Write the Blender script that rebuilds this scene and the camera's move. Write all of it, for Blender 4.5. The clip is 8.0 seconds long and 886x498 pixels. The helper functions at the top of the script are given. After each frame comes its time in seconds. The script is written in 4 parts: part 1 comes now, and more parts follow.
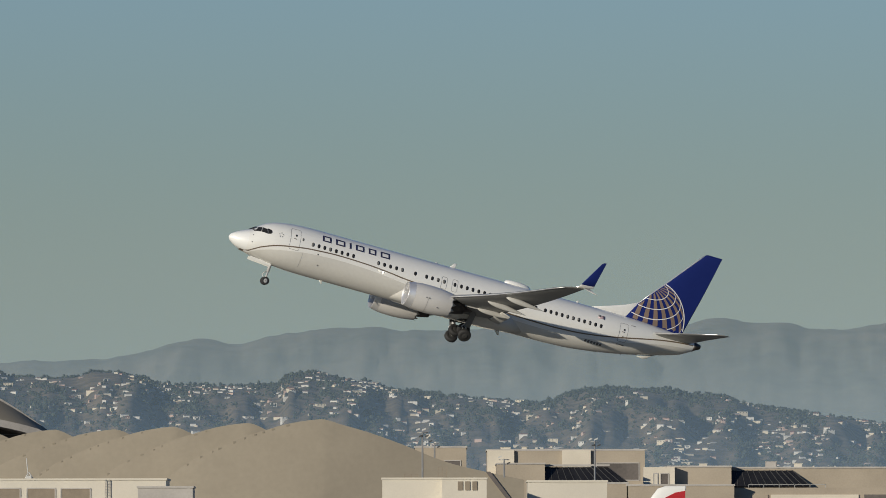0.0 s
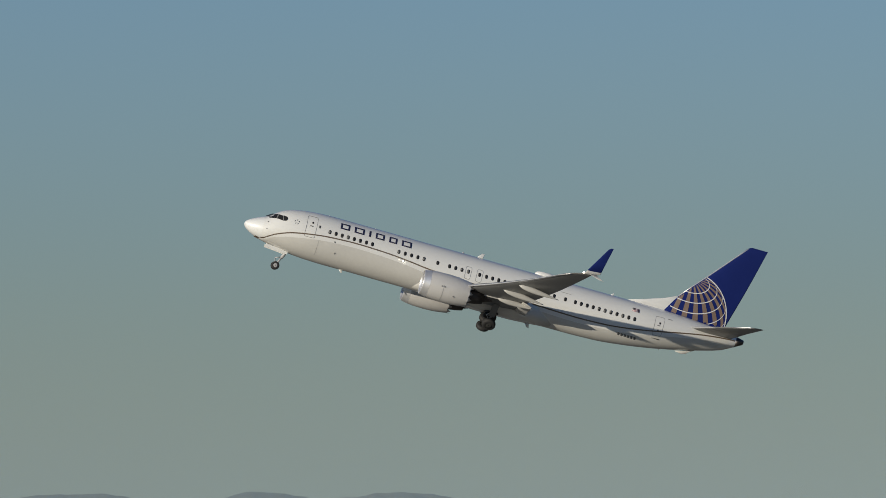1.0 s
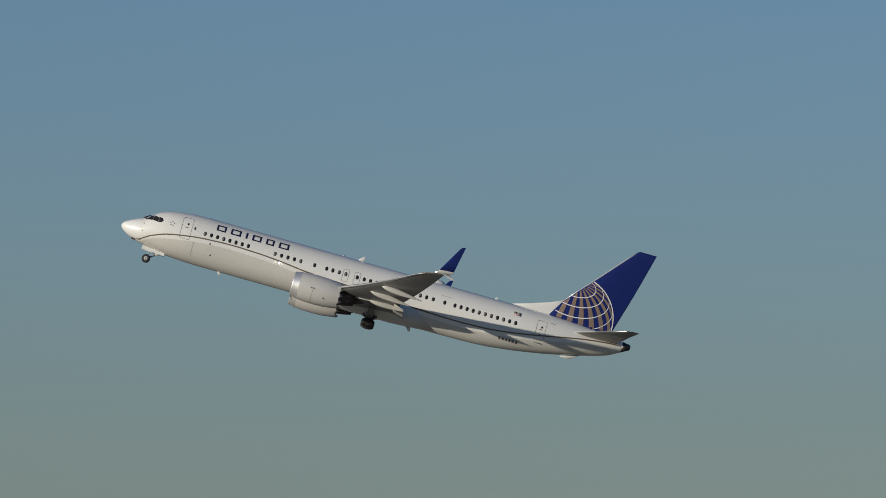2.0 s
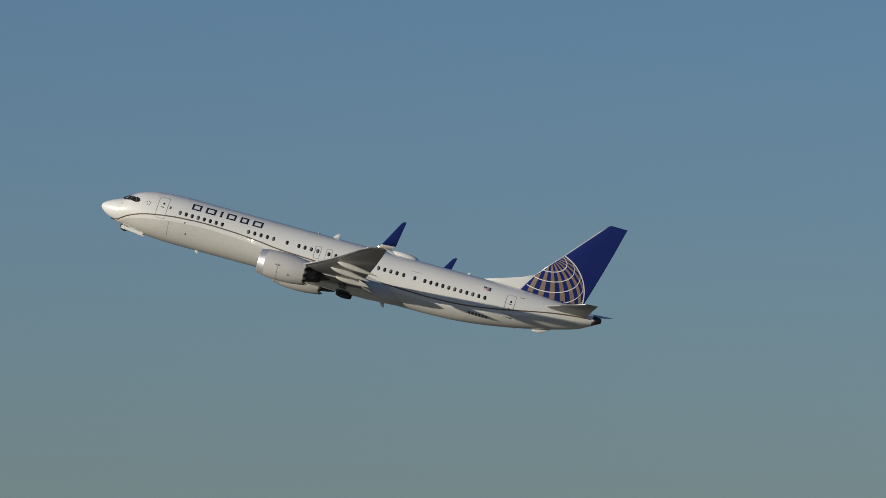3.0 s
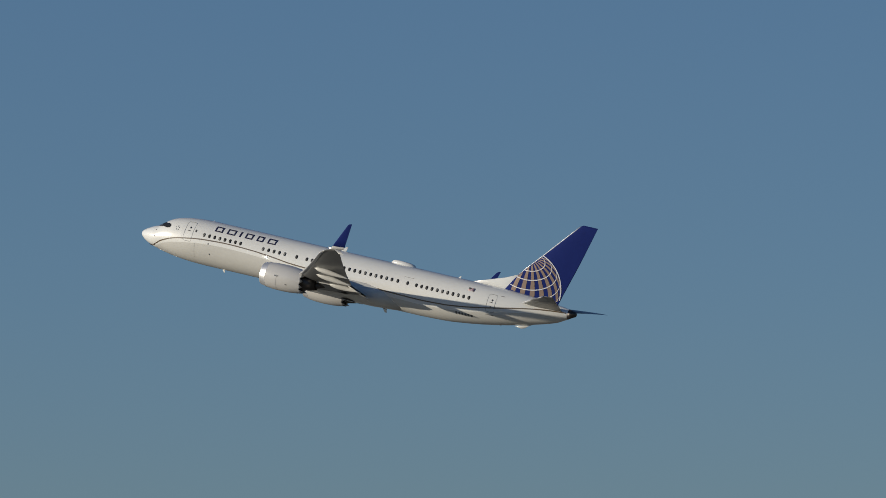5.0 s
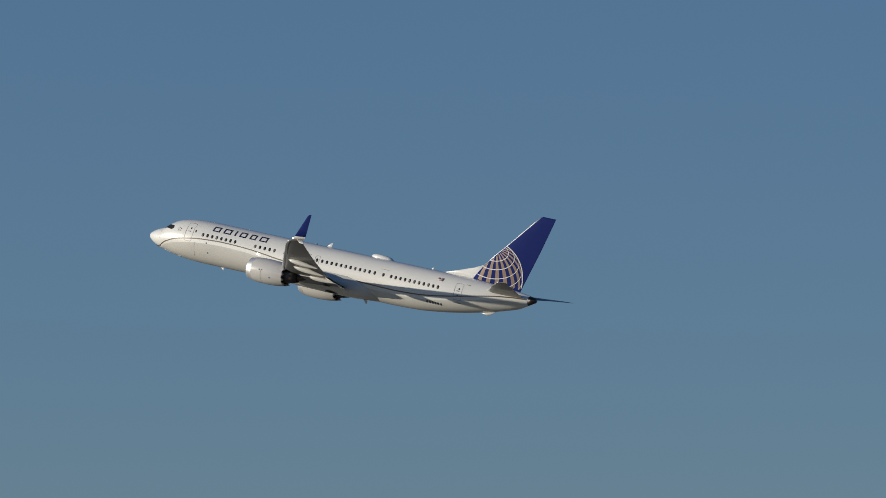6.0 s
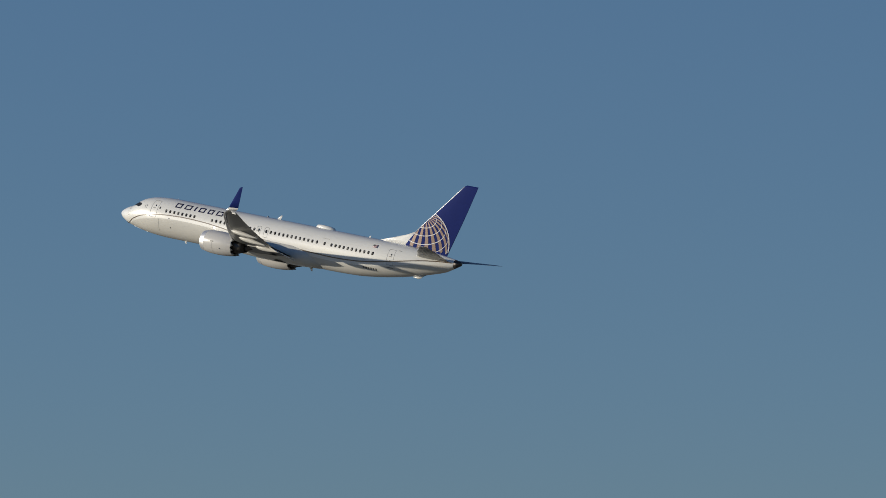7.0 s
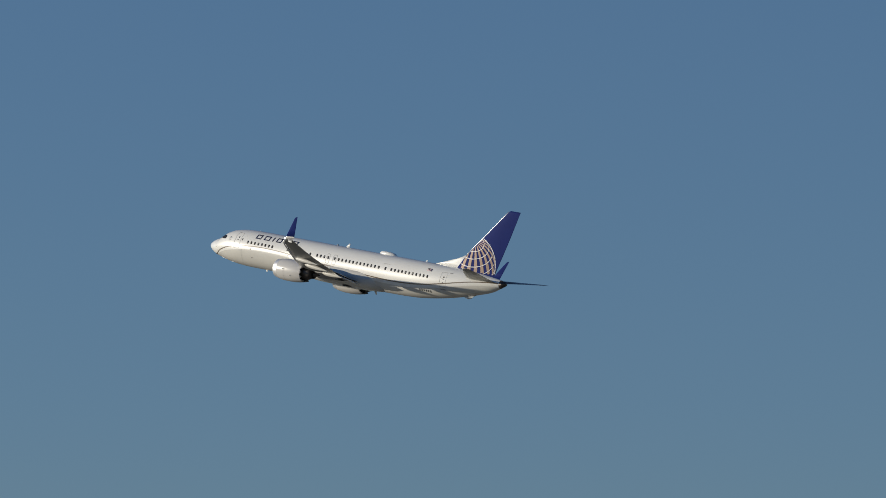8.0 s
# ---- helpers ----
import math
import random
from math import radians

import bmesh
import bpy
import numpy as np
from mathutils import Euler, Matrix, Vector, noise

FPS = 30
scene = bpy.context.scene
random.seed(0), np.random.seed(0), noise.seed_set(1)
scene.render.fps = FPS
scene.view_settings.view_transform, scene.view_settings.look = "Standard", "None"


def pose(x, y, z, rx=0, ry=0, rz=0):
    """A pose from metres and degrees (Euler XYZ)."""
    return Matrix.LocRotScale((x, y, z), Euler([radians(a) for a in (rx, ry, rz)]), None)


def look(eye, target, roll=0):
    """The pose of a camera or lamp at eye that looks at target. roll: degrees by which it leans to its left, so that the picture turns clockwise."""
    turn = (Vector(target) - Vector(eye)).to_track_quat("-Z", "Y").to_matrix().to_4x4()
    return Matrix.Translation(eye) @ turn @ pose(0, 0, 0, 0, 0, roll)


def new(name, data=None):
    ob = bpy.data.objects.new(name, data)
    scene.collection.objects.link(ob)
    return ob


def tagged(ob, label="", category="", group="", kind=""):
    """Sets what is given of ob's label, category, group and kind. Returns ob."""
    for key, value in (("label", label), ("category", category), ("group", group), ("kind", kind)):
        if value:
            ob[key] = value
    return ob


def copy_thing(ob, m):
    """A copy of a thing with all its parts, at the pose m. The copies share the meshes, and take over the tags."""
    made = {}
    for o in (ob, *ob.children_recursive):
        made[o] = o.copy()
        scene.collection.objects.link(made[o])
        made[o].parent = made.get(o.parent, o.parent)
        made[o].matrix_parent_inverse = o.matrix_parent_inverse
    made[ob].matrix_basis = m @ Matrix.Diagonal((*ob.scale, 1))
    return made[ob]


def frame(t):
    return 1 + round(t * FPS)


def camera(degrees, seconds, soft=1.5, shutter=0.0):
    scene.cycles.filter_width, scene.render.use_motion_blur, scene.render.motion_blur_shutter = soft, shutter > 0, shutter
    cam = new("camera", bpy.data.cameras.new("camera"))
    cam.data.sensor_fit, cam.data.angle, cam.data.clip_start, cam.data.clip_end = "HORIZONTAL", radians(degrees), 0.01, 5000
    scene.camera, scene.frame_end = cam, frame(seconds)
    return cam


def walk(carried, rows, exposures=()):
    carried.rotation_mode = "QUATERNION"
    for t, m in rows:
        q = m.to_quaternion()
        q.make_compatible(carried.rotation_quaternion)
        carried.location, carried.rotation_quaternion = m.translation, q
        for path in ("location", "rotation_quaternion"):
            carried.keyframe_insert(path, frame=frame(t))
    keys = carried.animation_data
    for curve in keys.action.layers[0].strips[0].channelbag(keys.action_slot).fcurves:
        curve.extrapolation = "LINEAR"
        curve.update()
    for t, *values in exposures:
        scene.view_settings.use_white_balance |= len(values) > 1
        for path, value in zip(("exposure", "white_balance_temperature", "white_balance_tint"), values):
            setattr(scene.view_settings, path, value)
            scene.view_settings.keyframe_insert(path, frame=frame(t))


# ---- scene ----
EYE = 24.0
cam = camera(5.854, 8.0, soft=0.85)


def aim(yaw, pitch, roll):
    """The camera's pose on its stand: degrees west of north, above the horizon, and of lean."""
    return pose(0, 0, EYE, 90 + pitch, 0, yaw) @ pose(0, 0, 0, 0, 0, -roll)


PAN = [(0, 0.002, 1.939, 0.096), (0.1, 0.759, 2.042, 0.265), (0.2, 1.492, 2.149, 0.272), (0.3, 2.191, 2.26, 0.183),
       (0.4, 2.885, 2.357, -0.191), (0.5, 3.594, 2.472, 0.127), (0.6, 4.322, 2.566, 0.129), (0.7, 5.061, 2.644, -0.04),
       (0.8, 5.842, 2.725, 0.1), (1, 7.467, 2.865, 0.046), (1.2, 8.985, 3.049, -0.169), (1.5, 10.858, 3.352, -0.326),
       (1.7, 12.139, 3.582, -0.401), (2.8, 20.357, 4.449, -0.393), (3, 21.744, 4.567, -0.486), (3.2, 23.092, 4.694, -0.259),
       (3.5, 25.402, 4.91, -0.261), (3.8, 27.608, 5.159, 0.051), (4, 29.166, 5.326, -0.035), (4.2, 30.712, 5.488, 0.25),
       (4.5, 32.835, 5.693, 0.163), (4.8, 34.778, 5.852, 0.408), (5, 35.991, 5.94, 0.297), (5.2, 37.157, 5.975, 0.336),
       (6.3, 43.848, 6.466, 0.111), (6.5, 44.934, 6.512, 0.155), (6.8, 46.302, 6.451, 0.135), (7, 47.182, 6.426, 0.087),
       (7.2, 48.205, 6.43, -0.012), (7.5, 49.803, 6.583, -0.127), (7.8, 51.278, 6.738, -0.13), (8, 52.375, 6.783, -0.295)]
walk(cam, [(t, aim(y, p, r)) for t, y, p, r in PAN],
     exposures=[(0, 0.0), (0.7, -0.03), (1.5, -0.1), (2.5, -0.13), (3.5, -0.13), (5.0, -0.05), (6.5, 0.0), (8.0, 0.02)])

# ---- light ----
SUN_AZ, SUN_EL = 219.8, 12.8          # compass degrees (north = +y), degrees above the horizon
world = bpy.data.worlds.new("sky")
scene.world = world
world.use_nodes = True
wn = world.node_tree
sky = wn.nodes.new("ShaderNodeTexSky")
sky.sky_type = "NISHITA"
sky.sun_disc = False
sky.sun_elevation, sky.sun_rotation = radians(SUN_EL), radians(SUN_AZ)
sky.altitude, sky.air_density, sky.dust_density, sky.ozone_density = 30, 1.0, 0.0, 5.0
where, split, low = wn.nodes.new("ShaderNodeTexCoord"), wn.nodes.new("ShaderNodeSeparateXYZ"), wn.nodes.new("ShaderNodeMapRange")
low.interpolation_type = "SMOOTHSTEP"
low.inputs["From Min"].default_value, low.inputs["From Max"].default_value = -0.02, 0.105
low.inputs["To Min"].default_value, low.inputs["To Max"].default_value = 0.85, 0.0
murk = wn.nodes.new("ShaderNodeMix")        # the dusty air low over the city
murk.data_type = "RGBA"
murk.inputs["B"].default_value = (2.47, 3.02, 2.39, 1)
wn.links.new(where.outputs["Generated"], split.inputs[0])
wn.links.new(split.outputs["Z"], low.inputs["Value"])
wn.links.new(low.outputs[0], murk.inputs["Factor"])
clear = wn.nodes.new("ShaderNodeMix")       # the clear winter air aloft is a deeper blue
clear.data_type, clear.blend_type = "RGBA", "MULTIPLY"
clear.inputs["Factor"].default_value = 1.0
clear.inputs["B"].default_value = (1.1, 1.03, 1.09, 1)
wn.links.new(sky.outputs[0], clear.inputs["A"])
wn.links.new(clear.outputs["Result"], murk.inputs["A"])
wn.links.new(murk.outputs["Result"], wn.nodes["Background"].inputs[0])
wn.nodes["Background"].inputs[1].default_value = 0.068
sun = new("sun", bpy.data.lights.new("sun", "SUN"))
sun.data.energy, sun.data.angle, sun.data.color = 3.9, radians(0.53), (1.0, 0.905, 0.75)
to_sun = Vector((math.sin(radians(SUN_AZ)) * math.cos(radians(SUN_EL)), math.cos(radians(SUN_AZ)) * math.cos(radians(SUN_EL)),
                 math.sin(radians(SUN_EL))))
sun.matrix_world = look(to_sun * 100, (0, 0, 0))


# ---- materials ----
def material(name, color, rough=0.6, metal=0.0, vary=0.12, scale=1.0, fine=12.0, bump=0.0, coat=0.0, tint=None, island=0.0, spec=0.5, gloss=0.06):
    """A surface with variation at two scales: broad stains and fine grain, and a little relief. Sizes in metres."""
    m = bpy.data.materials.new(name)
    m.use_nodes = True
    nt = m.node_tree
    N, Lk = nt.nodes, nt.links
    b = N["Principled BSDF"]
    b.inputs["Roughness"].default_value, b.inputs["Metallic"].default_value = rough, metal
    b.inputs["Coat Weight"].default_value, b.inputs["Coat Roughness"].default_value = coat, gloss
    b.inputs["Specular IOR Level"].default_value = spec
    co = N.new("ShaderNodeTexCoord")
    broad, grain = N.new("ShaderNodeTexNoise"), N.new("ShaderNodeTexNoise")
    broad.inputs["Scale"].default_value, broad.inputs["Detail"].default_value = 1 / scale, 5
    grain.inputs["Scale"].default_value, grain.inputs["Detail"].default_value = fine / scale, 3
    for n in (broad, grain):
        Lk.new(co.outputs["Object"], n.inputs["Vector"])
    add = N.new("ShaderNodeMath")
    add.operation = "MULTIPLY_ADD"
    add.inputs[1].default_value = 0.45
    Lk.new(grain.outputs["Fac"], add.inputs[0])
    Lk.new(broad.outputs["Fac"], add.inputs[2])
    ramp = N.new("ShaderNodeValToRGB")
    dark = tint or tuple(c * (1 - 2 * vary) for c in color)
    ramp.color_ramp.elements[0].position, ramp.color_ramp.elements[1].position = 0.5, 0.95
    ramp.color_ramp.elements[0].color = (*dark, 1)
    ramp.color_ramp.elements[1].color = (*[min(1, c * (1 + 0.5 * vary)) for c in color], 1)
    Lk.new(add.outputs[0], ramp.inputs[0])
    out = ramp.outputs[0]
    if island:
        geo, hsv, mul = N.new("ShaderNodeNewGeometry"), N.new("ShaderNodeHueSaturation"), N.new("ShaderNodeMath")
        mul.operation = "MULTIPLY_ADD"
        mul.inputs[1].default_value, mul.inputs[2].default_value = island, 1 - island / 2
        Lk.new(geo.outputs["Random Per Island"], mul.inputs[0])
        Lk.new(mul.outputs[0], hsv.inputs["Value"])
        Lk.new(out, hsv.inputs["Color"])
        out = hsv.outputs[0]
    Lk.new(out, b.inputs["Base Color"])
    if bump:
        bp = N.new("ShaderNodeBump")
        bp.inputs["Strength"].default_value, bp.inputs["Distance"].default_value = 0.6, bump
        Lk.new(grain.outputs["Fac"], bp.inputs["Height"])
        Lk.new(bp.outputs[0], b.inputs["Normal"])
    return m


WHITE = material("white_gloss_paint", (0.8, 0.8, 0.765), 0.42, vary=0.02, scale=3, coat=1.0, gloss=0.2)
RADOME = material("white_radome_paint", (0.82, 0.83, 0.81), 0.42, vary=0.02, scale=3, coat=0.9, gloss=0.2)
BELLY = material("grey_belly_paint", (0.66, 0.65, 0.605), 0.26, vary=0.04, scale=3, coat=0.8, gloss=0.13)
COWL = material("grey_cowl_paint", (0.6, 0.59, 0.57), 0.3, vary=0.03, scale=2, coat=0.3)
BLUE = material("deep_blue_paint", (0.014, 0.026, 0.145), 0.55, vary=0.05, scale=3, spec=0.03)
INK = material("navy_lettering", (0.024, 0.021, 0.055), 0.4, vary=0.03, coat=0.8, gloss=0.15)
BRONZE = material("bronze_emblem_paint", (0.26, 0.19, 0.15), 0.5, metal=0.15, vary=0.05, spec=0.15)
LINE = material("white_emblem_line", (0.72, 0.72, 0.74), 0.4, vary=0.02, spec=0.1)
GOLD = material("gold_stripe_paint", (0.15, 0.11, 0.075), 0.4, vary=0.05, coat=1.0, gloss=0.15)
WINGGREY = material("grey_wing_paint", (0.175, 0.178, 0.178), 0.4, vary=0.08, scale=2, coat=0.15)
METAL = material("polished_aluminium", (0.86, 0.86, 0.86), 0.42, metal=0.7, vary=0.03)
DARKMETAL = material("heat_stained_metal", (0.1, 0.09, 0.085), 0.45, metal=0.8, vary=0.2)
RUBBER = material("tyre_rubber", (0.025, 0.025, 0.026), 0.75, vary=0.15, scale=0.3)
STRUT = material("gear_strut_paint", (0.45, 0.45, 0.45), 0.4, vary=0.1, scale=0.4)
BAY = material("dark_wheel_bay", (0.06, 0.06, 0.06), 0.7, vary=0.2)
# main-gear rims: the shadow under the belly is put into this dark colour
RIM = material("shaded_wheel_rim", (0.07, 0.07, 0.068), 0.5, metal=0.3, vary=0.2, scale=0.3)
GLASSY = material("dark_cabin_glass", (0.022, 0.022, 0.023), 0.45, vary=0.05, spec=0.3)
SHADE = material("drawn_window_blind", (0.13, 0.13, 0.125), 0.5, vary=0.05)
FAINT = material("faint_seam_grey", (0.42, 0.42, 0.4), 0.5, vary=0.05)
SEAM = material("door_seam_grey", (0.2, 0.2, 0.2), 0.5, vary=0.05)
FLAGRED = material("flag_red_paint", (0.4, 0.14, 0.14), 0.45, vary=0.05)
SEALANT = material("white_fairing_paint", (0.52, 0.515, 0.49), 0.45, vary=0.06, coat=0.1)


LENSGLOW = material("glowing_lamp_lens", (0.9, 0.9, 0.85), 0.2, vary=0.02)
LENSGLOW.node_tree.nodes["Principled BSDF"].inputs["Emission Color"].default_value = (1.0, 0.95, 0.82, 1)
LENSGLOW.node_tree.nodes["Principled BSDF"].inputs["Emission Strength"].default_value = 14.0


def mesh_of(name, bm, mats, smooth=True):
    me = bpy.data.meshes.new(name)
    bmesh.ops.recalc_face_normals(bm, faces=bm.faces)
    bm.to_mesh(me)
    bm.free()
    for m in (mats if isinstance(mats, (list, tuple)) else [mats]):
        me.materials.append(m)
    if smooth:
        me.polygons.foreach_set("use_smooth", [True] * len(me.polygons))
    return me


def part(name, bm, mats, parent, label="", smooth=True):
    """One mesh object under a thing or under one of its parts."""
    ob = new(name, mesh_of(name, bm, mats, smooth))
    ob.parent = parent
    if label:
        tagged(ob, label)
    return ob


def thing(name, label, category, m=None, group="", kind=""):
    ob = tagged(new(name), label, category, group, kind)
    if m is not None:
        ob.matrix_world = m
    return ob


def rings(bm, loops, close=True, cap=True, mat=None):
    """Skin a list of equal rings of points."""
    rows = [[bm.verts.new(p) for p in ring] for ring in loops]
    n = len(rows[0])
    for a, b in zip(rows, rows[1:]):
        for i in range(n if close else n - 1):
            j = (i + 1) % n
            f = bm.faces.new((a[i], a[j], b[j], b[i]))
            if mat:
                f.material_index = mat(i)
    if cap:
        for row in (rows[0], rows[-1]):
            bm.faces.new(row)
    return rows


def spin(bm, profile, segs=40, axis="x", centre=(0, 0, 0), squash=1.0, cap=False):
    """A body of revolution: profile of (along, radius) pairs."""
    loops = []
    for a, r in profile:
        ring = []
        for k in range(segs):
            w = 2 * math.pi * k / segs
            c, s = r * math.cos(w), r * math.sin(w) * squash
            p = {"x": (a, c, s), "y": (c, a, s), "z": (c, s, a)}[axis]
            ring.append(Vector(p) + Vector(centre))
        loops.append(ring)
    return rings(bm, loops, True, cap)


def box(bm, x0, x1, y0, y1, z0, z1, bevel=0.0):
    r = bmesh.ops.create_cube(bm, size=1.0)
    for v in r["verts"]:
        v.co = Vector(((x0 + x1) / 2 + v.co.x * (x1 - x0), (y0 + y1) / 2 + v.co.y * (y1 - y0), (z0 + z1) / 2 + v.co.z * (z1 - z0)))
    if bevel:
        edges = {e for v in r["verts"] for e in v.link_edges}
        bmesh.ops.bevel(bm, geom=list(edges), offset=bevel, segments=2, affect="EDGES")


def rod(bm, a, b, r0, r1=None, segs=10):
    """A round bar from a to b."""
    a, b = Vector(a), Vector(b)
    d = (b - a).normalized()
    u = d.orthogonal().normalized()
    v = d.cross(u)
    loops = [[p + (u * math.cos(w) + v * math.sin(w)) * r for w in (2 * math.pi * k / segs for k in range(segs))]
             for p, r in ((a, r0), (b, r0 if r1 is None else r1))]
    rings(bm, loops)


def blocks(*args, bevel=0.0):
    bm = bmesh.new()
    for a in args:
        box(bm, *a, bevel=bevel)
    return bm


# ---- the airliner: x forward, y to its left, z up, its nose at the origin; s is the distance aft of the nose ----
FUS = [(0.0, -0.44, -0.46, 0.01), (0.06, -0.26, -0.62, 0.19), (0.2, -0.12, -0.78, 0.35), (0.6, 0.14, -1.04, 0.66), (1.2, 0.42, -1.29, 0.97),
       (1.7, 0.62, -1.43, 1.17), (2.2, 0.98, -1.55, 1.33), (2.7, 1.33, -1.65, 1.46), (3.4, 1.62, -1.77, 1.61), (4.4, 1.83, -1.89, 1.75),
       (5.6, 1.95, -1.97, 1.85), (7.0, 2.0, -2.0, 1.88), (14.0, 2.0, -2.0, 1.88), (22.0, 2.0, -2.0, 1.88), (27.0, 2.0, -2.0, 1.88),
       (30.0, 2.0, -1.93, 1.87), (32.5, 2.0, -1.68, 1.81), (35.0, 1.97, -1.28, 1.62), (37.0, 1.9, -0.86, 1.36), (39.0, 1.76, -0.36, 1.0),
       (40.5, 1.6, 0.1, 0.66), (41.4, 1.48, 0.6, 0.42), (42.0, 1.33, 0.95, 0.22)]
STRIPE = [(0.0, -0.5), (1.0, -1.22), (1.4, -1.3), (2.5, -0.76), (3.75, -0.31), (5.25, -0.04), (6.7, 0.13), (9.1, 0.23), (11.4, 0.17), (13.4, 0.02),
          (15.5, -0.2), (18.8, -0.34), (22.6, -0.52), (25.0, -0.63), (28.0, -0.7), (30.4, -0.62), (32.2, -0.43), (34.45, -0.05), (36.8, 0.44), (38.6, 0.78),
          (40.3, 1.0), (42.0, 1.12)]


def glide(table, s, k=1):
    """Smooth value of a column of a table at s (monotone cubic)."""
    xs = [r[0] for r in table]
    ys = [r[k] for r in table]
    s = min(max(s, xs[0]), xs[-1])
    i = max(j for j in range(len(xs) - 1) if xs[j] <= s)
    h = [b - a for a, b in zip(xs, xs[1:])]
    d = [(b - a) / w for a, b, w in zip(ys, ys[1:], h)]

    def slope(j):
        if j == 0:
            return d[0]
        if j == len(xs) - 1:
            return d[-1]
        return 0.0 if d[j - 1] * d[j] <= 0 else 2 * d[j - 1] * d[j] / (d[j - 1] + d[j])
    t = (s - xs[i]) / h[i]
    m0, m1 = slope(i) * h[i], slope(i + 1) * h[i]
    return (2 * t**3 - 3 * t * t + 1) * ys[i] + (t**3 - 2 * t * t + t) * m0 + (3 * t * t - 2 * t**3) * ys[i + 1] + (t**3 - t * t) * m1


def section(s):
    top, low, w = glide(FUS, s, 1), glide(FUS, s, 2), glide(FUS, s, 3)
    return (top + low) / 2, (top - low) / 2, w


def skin(s, z, off=0.0, side=1):
    """A point on the fuselage's flank."""
    zc, h, w = section(s)
    c = max(-0.995, min(0.995, (z - zc) / h))
    y = w * math.sqrt(1 - c * c)
    n = Vector((0, y / (w * w), (z - zc) / (h * h))).normalized()
    return Vector((-s, side * (y + n.y * off), z + n.z * off))


def on_skin(bm, outline, off=0.012, side=1, depth=0.03):
    """A thin plate on the flank with the given outline of (s, z), its rim sunk into the skin."""
    zs = [p[1] for p in outline]
    z0, z1, n = min(zs), max(zs), 8
    rows = []
    for k in range(n + 1):
        z = z0 + (z1 - z0) * (0.001 + 0.998 * k / n)
        hit = []
        for (sa, za), (sb, zb) in zip(outline, outline[1:] + outline[:1]):
            if (za - z) * (zb - z) <= 0 and za != zb:
                hit.append(sa + (sb - sa) * (z - za) / (zb - za))
        a, b = min(hit), max(hit)
        rows.append([bm.verts.new(skin(s, z, o, side)) for s, o in ((a, -depth), (a, off), ((a + b) / 2, off), (b, off), (b, -depth))])
    for p, q in zip(rows, rows[1:]):
        for i in range(4):
            bm.faces.new((p[i], p[i + 1], q[i + 1], q[i]))


def band(bm, line, half, off=0.01, side=1):
    """A painted line on the flank along (s, z) points."""
    rows = []
    for s, z in line:
        rows.append((bm.verts.new(skin(s, z + half, off, side)), bm.verts.new(skin(s, z - half, off, side))))
    for a, b in zip(rows, rows[1:]):
        bm.faces.new((a[0], a[1], b[1], b[0]))


def seam(bm, outline, width, off=0.008, side=1):
    """A closed line of the given width on the flank."""
    outline = [(a[0] + (b[0] - a[0]) * k / 6, a[1] + (b[1] - a[1]) * k / 6) for a, b in zip(outline, outline[1:] + outline[:1]) for k in range(6)]
    n = len(outline)
    cs, cz = sum(p[0] for p in outline) / n, sum(p[1] for p in outline) / n
    a = [bm.verts.new(skin(s, z, off, side)) for s, z in outline]
    b = []
    for s, z in outline:
        ds, dz = cs - s, cz - z
        l = math.hypot(ds, dz)
        b.append(bm.verts.new(skin(s + ds / l * width, z + dz / l * width, off, side)))
    for i in range(n):
        j = (i + 1) % n
        bm.faces.new((a[i], a[j], b[j], b[i]))


def rounded(s0, s1, z0, z1, r, k=4):
    pts = []
    for cs, cz, a0 in ((s1 - r, z1 - r, 0), (s0 + r, z1 - r, 90), (s0 + r, z0 + r, 180), (s1 - r, z0 + r, 270)):
        for i in range(k + 1):
            a = radians(a0 + 90 * i / k)
            pts.append((cs + r * math.cos(a), cz + r * math.sin(a)))
    return pts


def foil(le, te, thick, up, n=14, camber=0.0):
    """A ring of points of an aerofoil from le to te."""
    le, te, up = Vector(le), Vector(te), Vector(up)
    c = (te - le).length
    out = []
    xs = [(1 - math.cos(math.pi * i / n)) / 2 for i in range(n + 1)]
    yt = lambda x: 5 * thick * (0.2969 * math.sqrt(x) - 0.126 * x - 0.3516 * x * x + 0.2843 * x**3 - 0.1036 * x**4)
    for x in xs:
        out.append(le + (te - le) * x + up * c * (yt(x) + camber * 4 * x * (1 - x)))
    for x in reversed(xs[1:-1]):
        out.append(le + (te - le) * x + up * c * (-yt(x) + camber * 4 * x * (1 - x)))
    return out


def wing_rib(y, side=1, front=0.0, rear=1.0):
    """Leading and trailing edge of the wing at the distance y from the keel."""
    le_s = 15.9 + (y - 1.5) * 0.6 if y < 4.9 else 17.94 + (y - 4.9) * 0.577
    te_s = 23.3 + max(0, y - 5.8) * 0.252
    z = -1.45 + (y - 1.5) * 0.105 + max(0, y - 1.5)**2 * 0.0057
    tilt = 0.035 - 0.003 * (y - 1.5)
    le, te = Vector((-le_s, side * y, z + tilt * 2)), Vector((-te_s, side * y, z - tilt * 2))
    rake = max(0.0, y - 15.4)                 # the tip's leading edge curves back
    return le - Vector((0.4 * rake * rake, 0, 0)), te


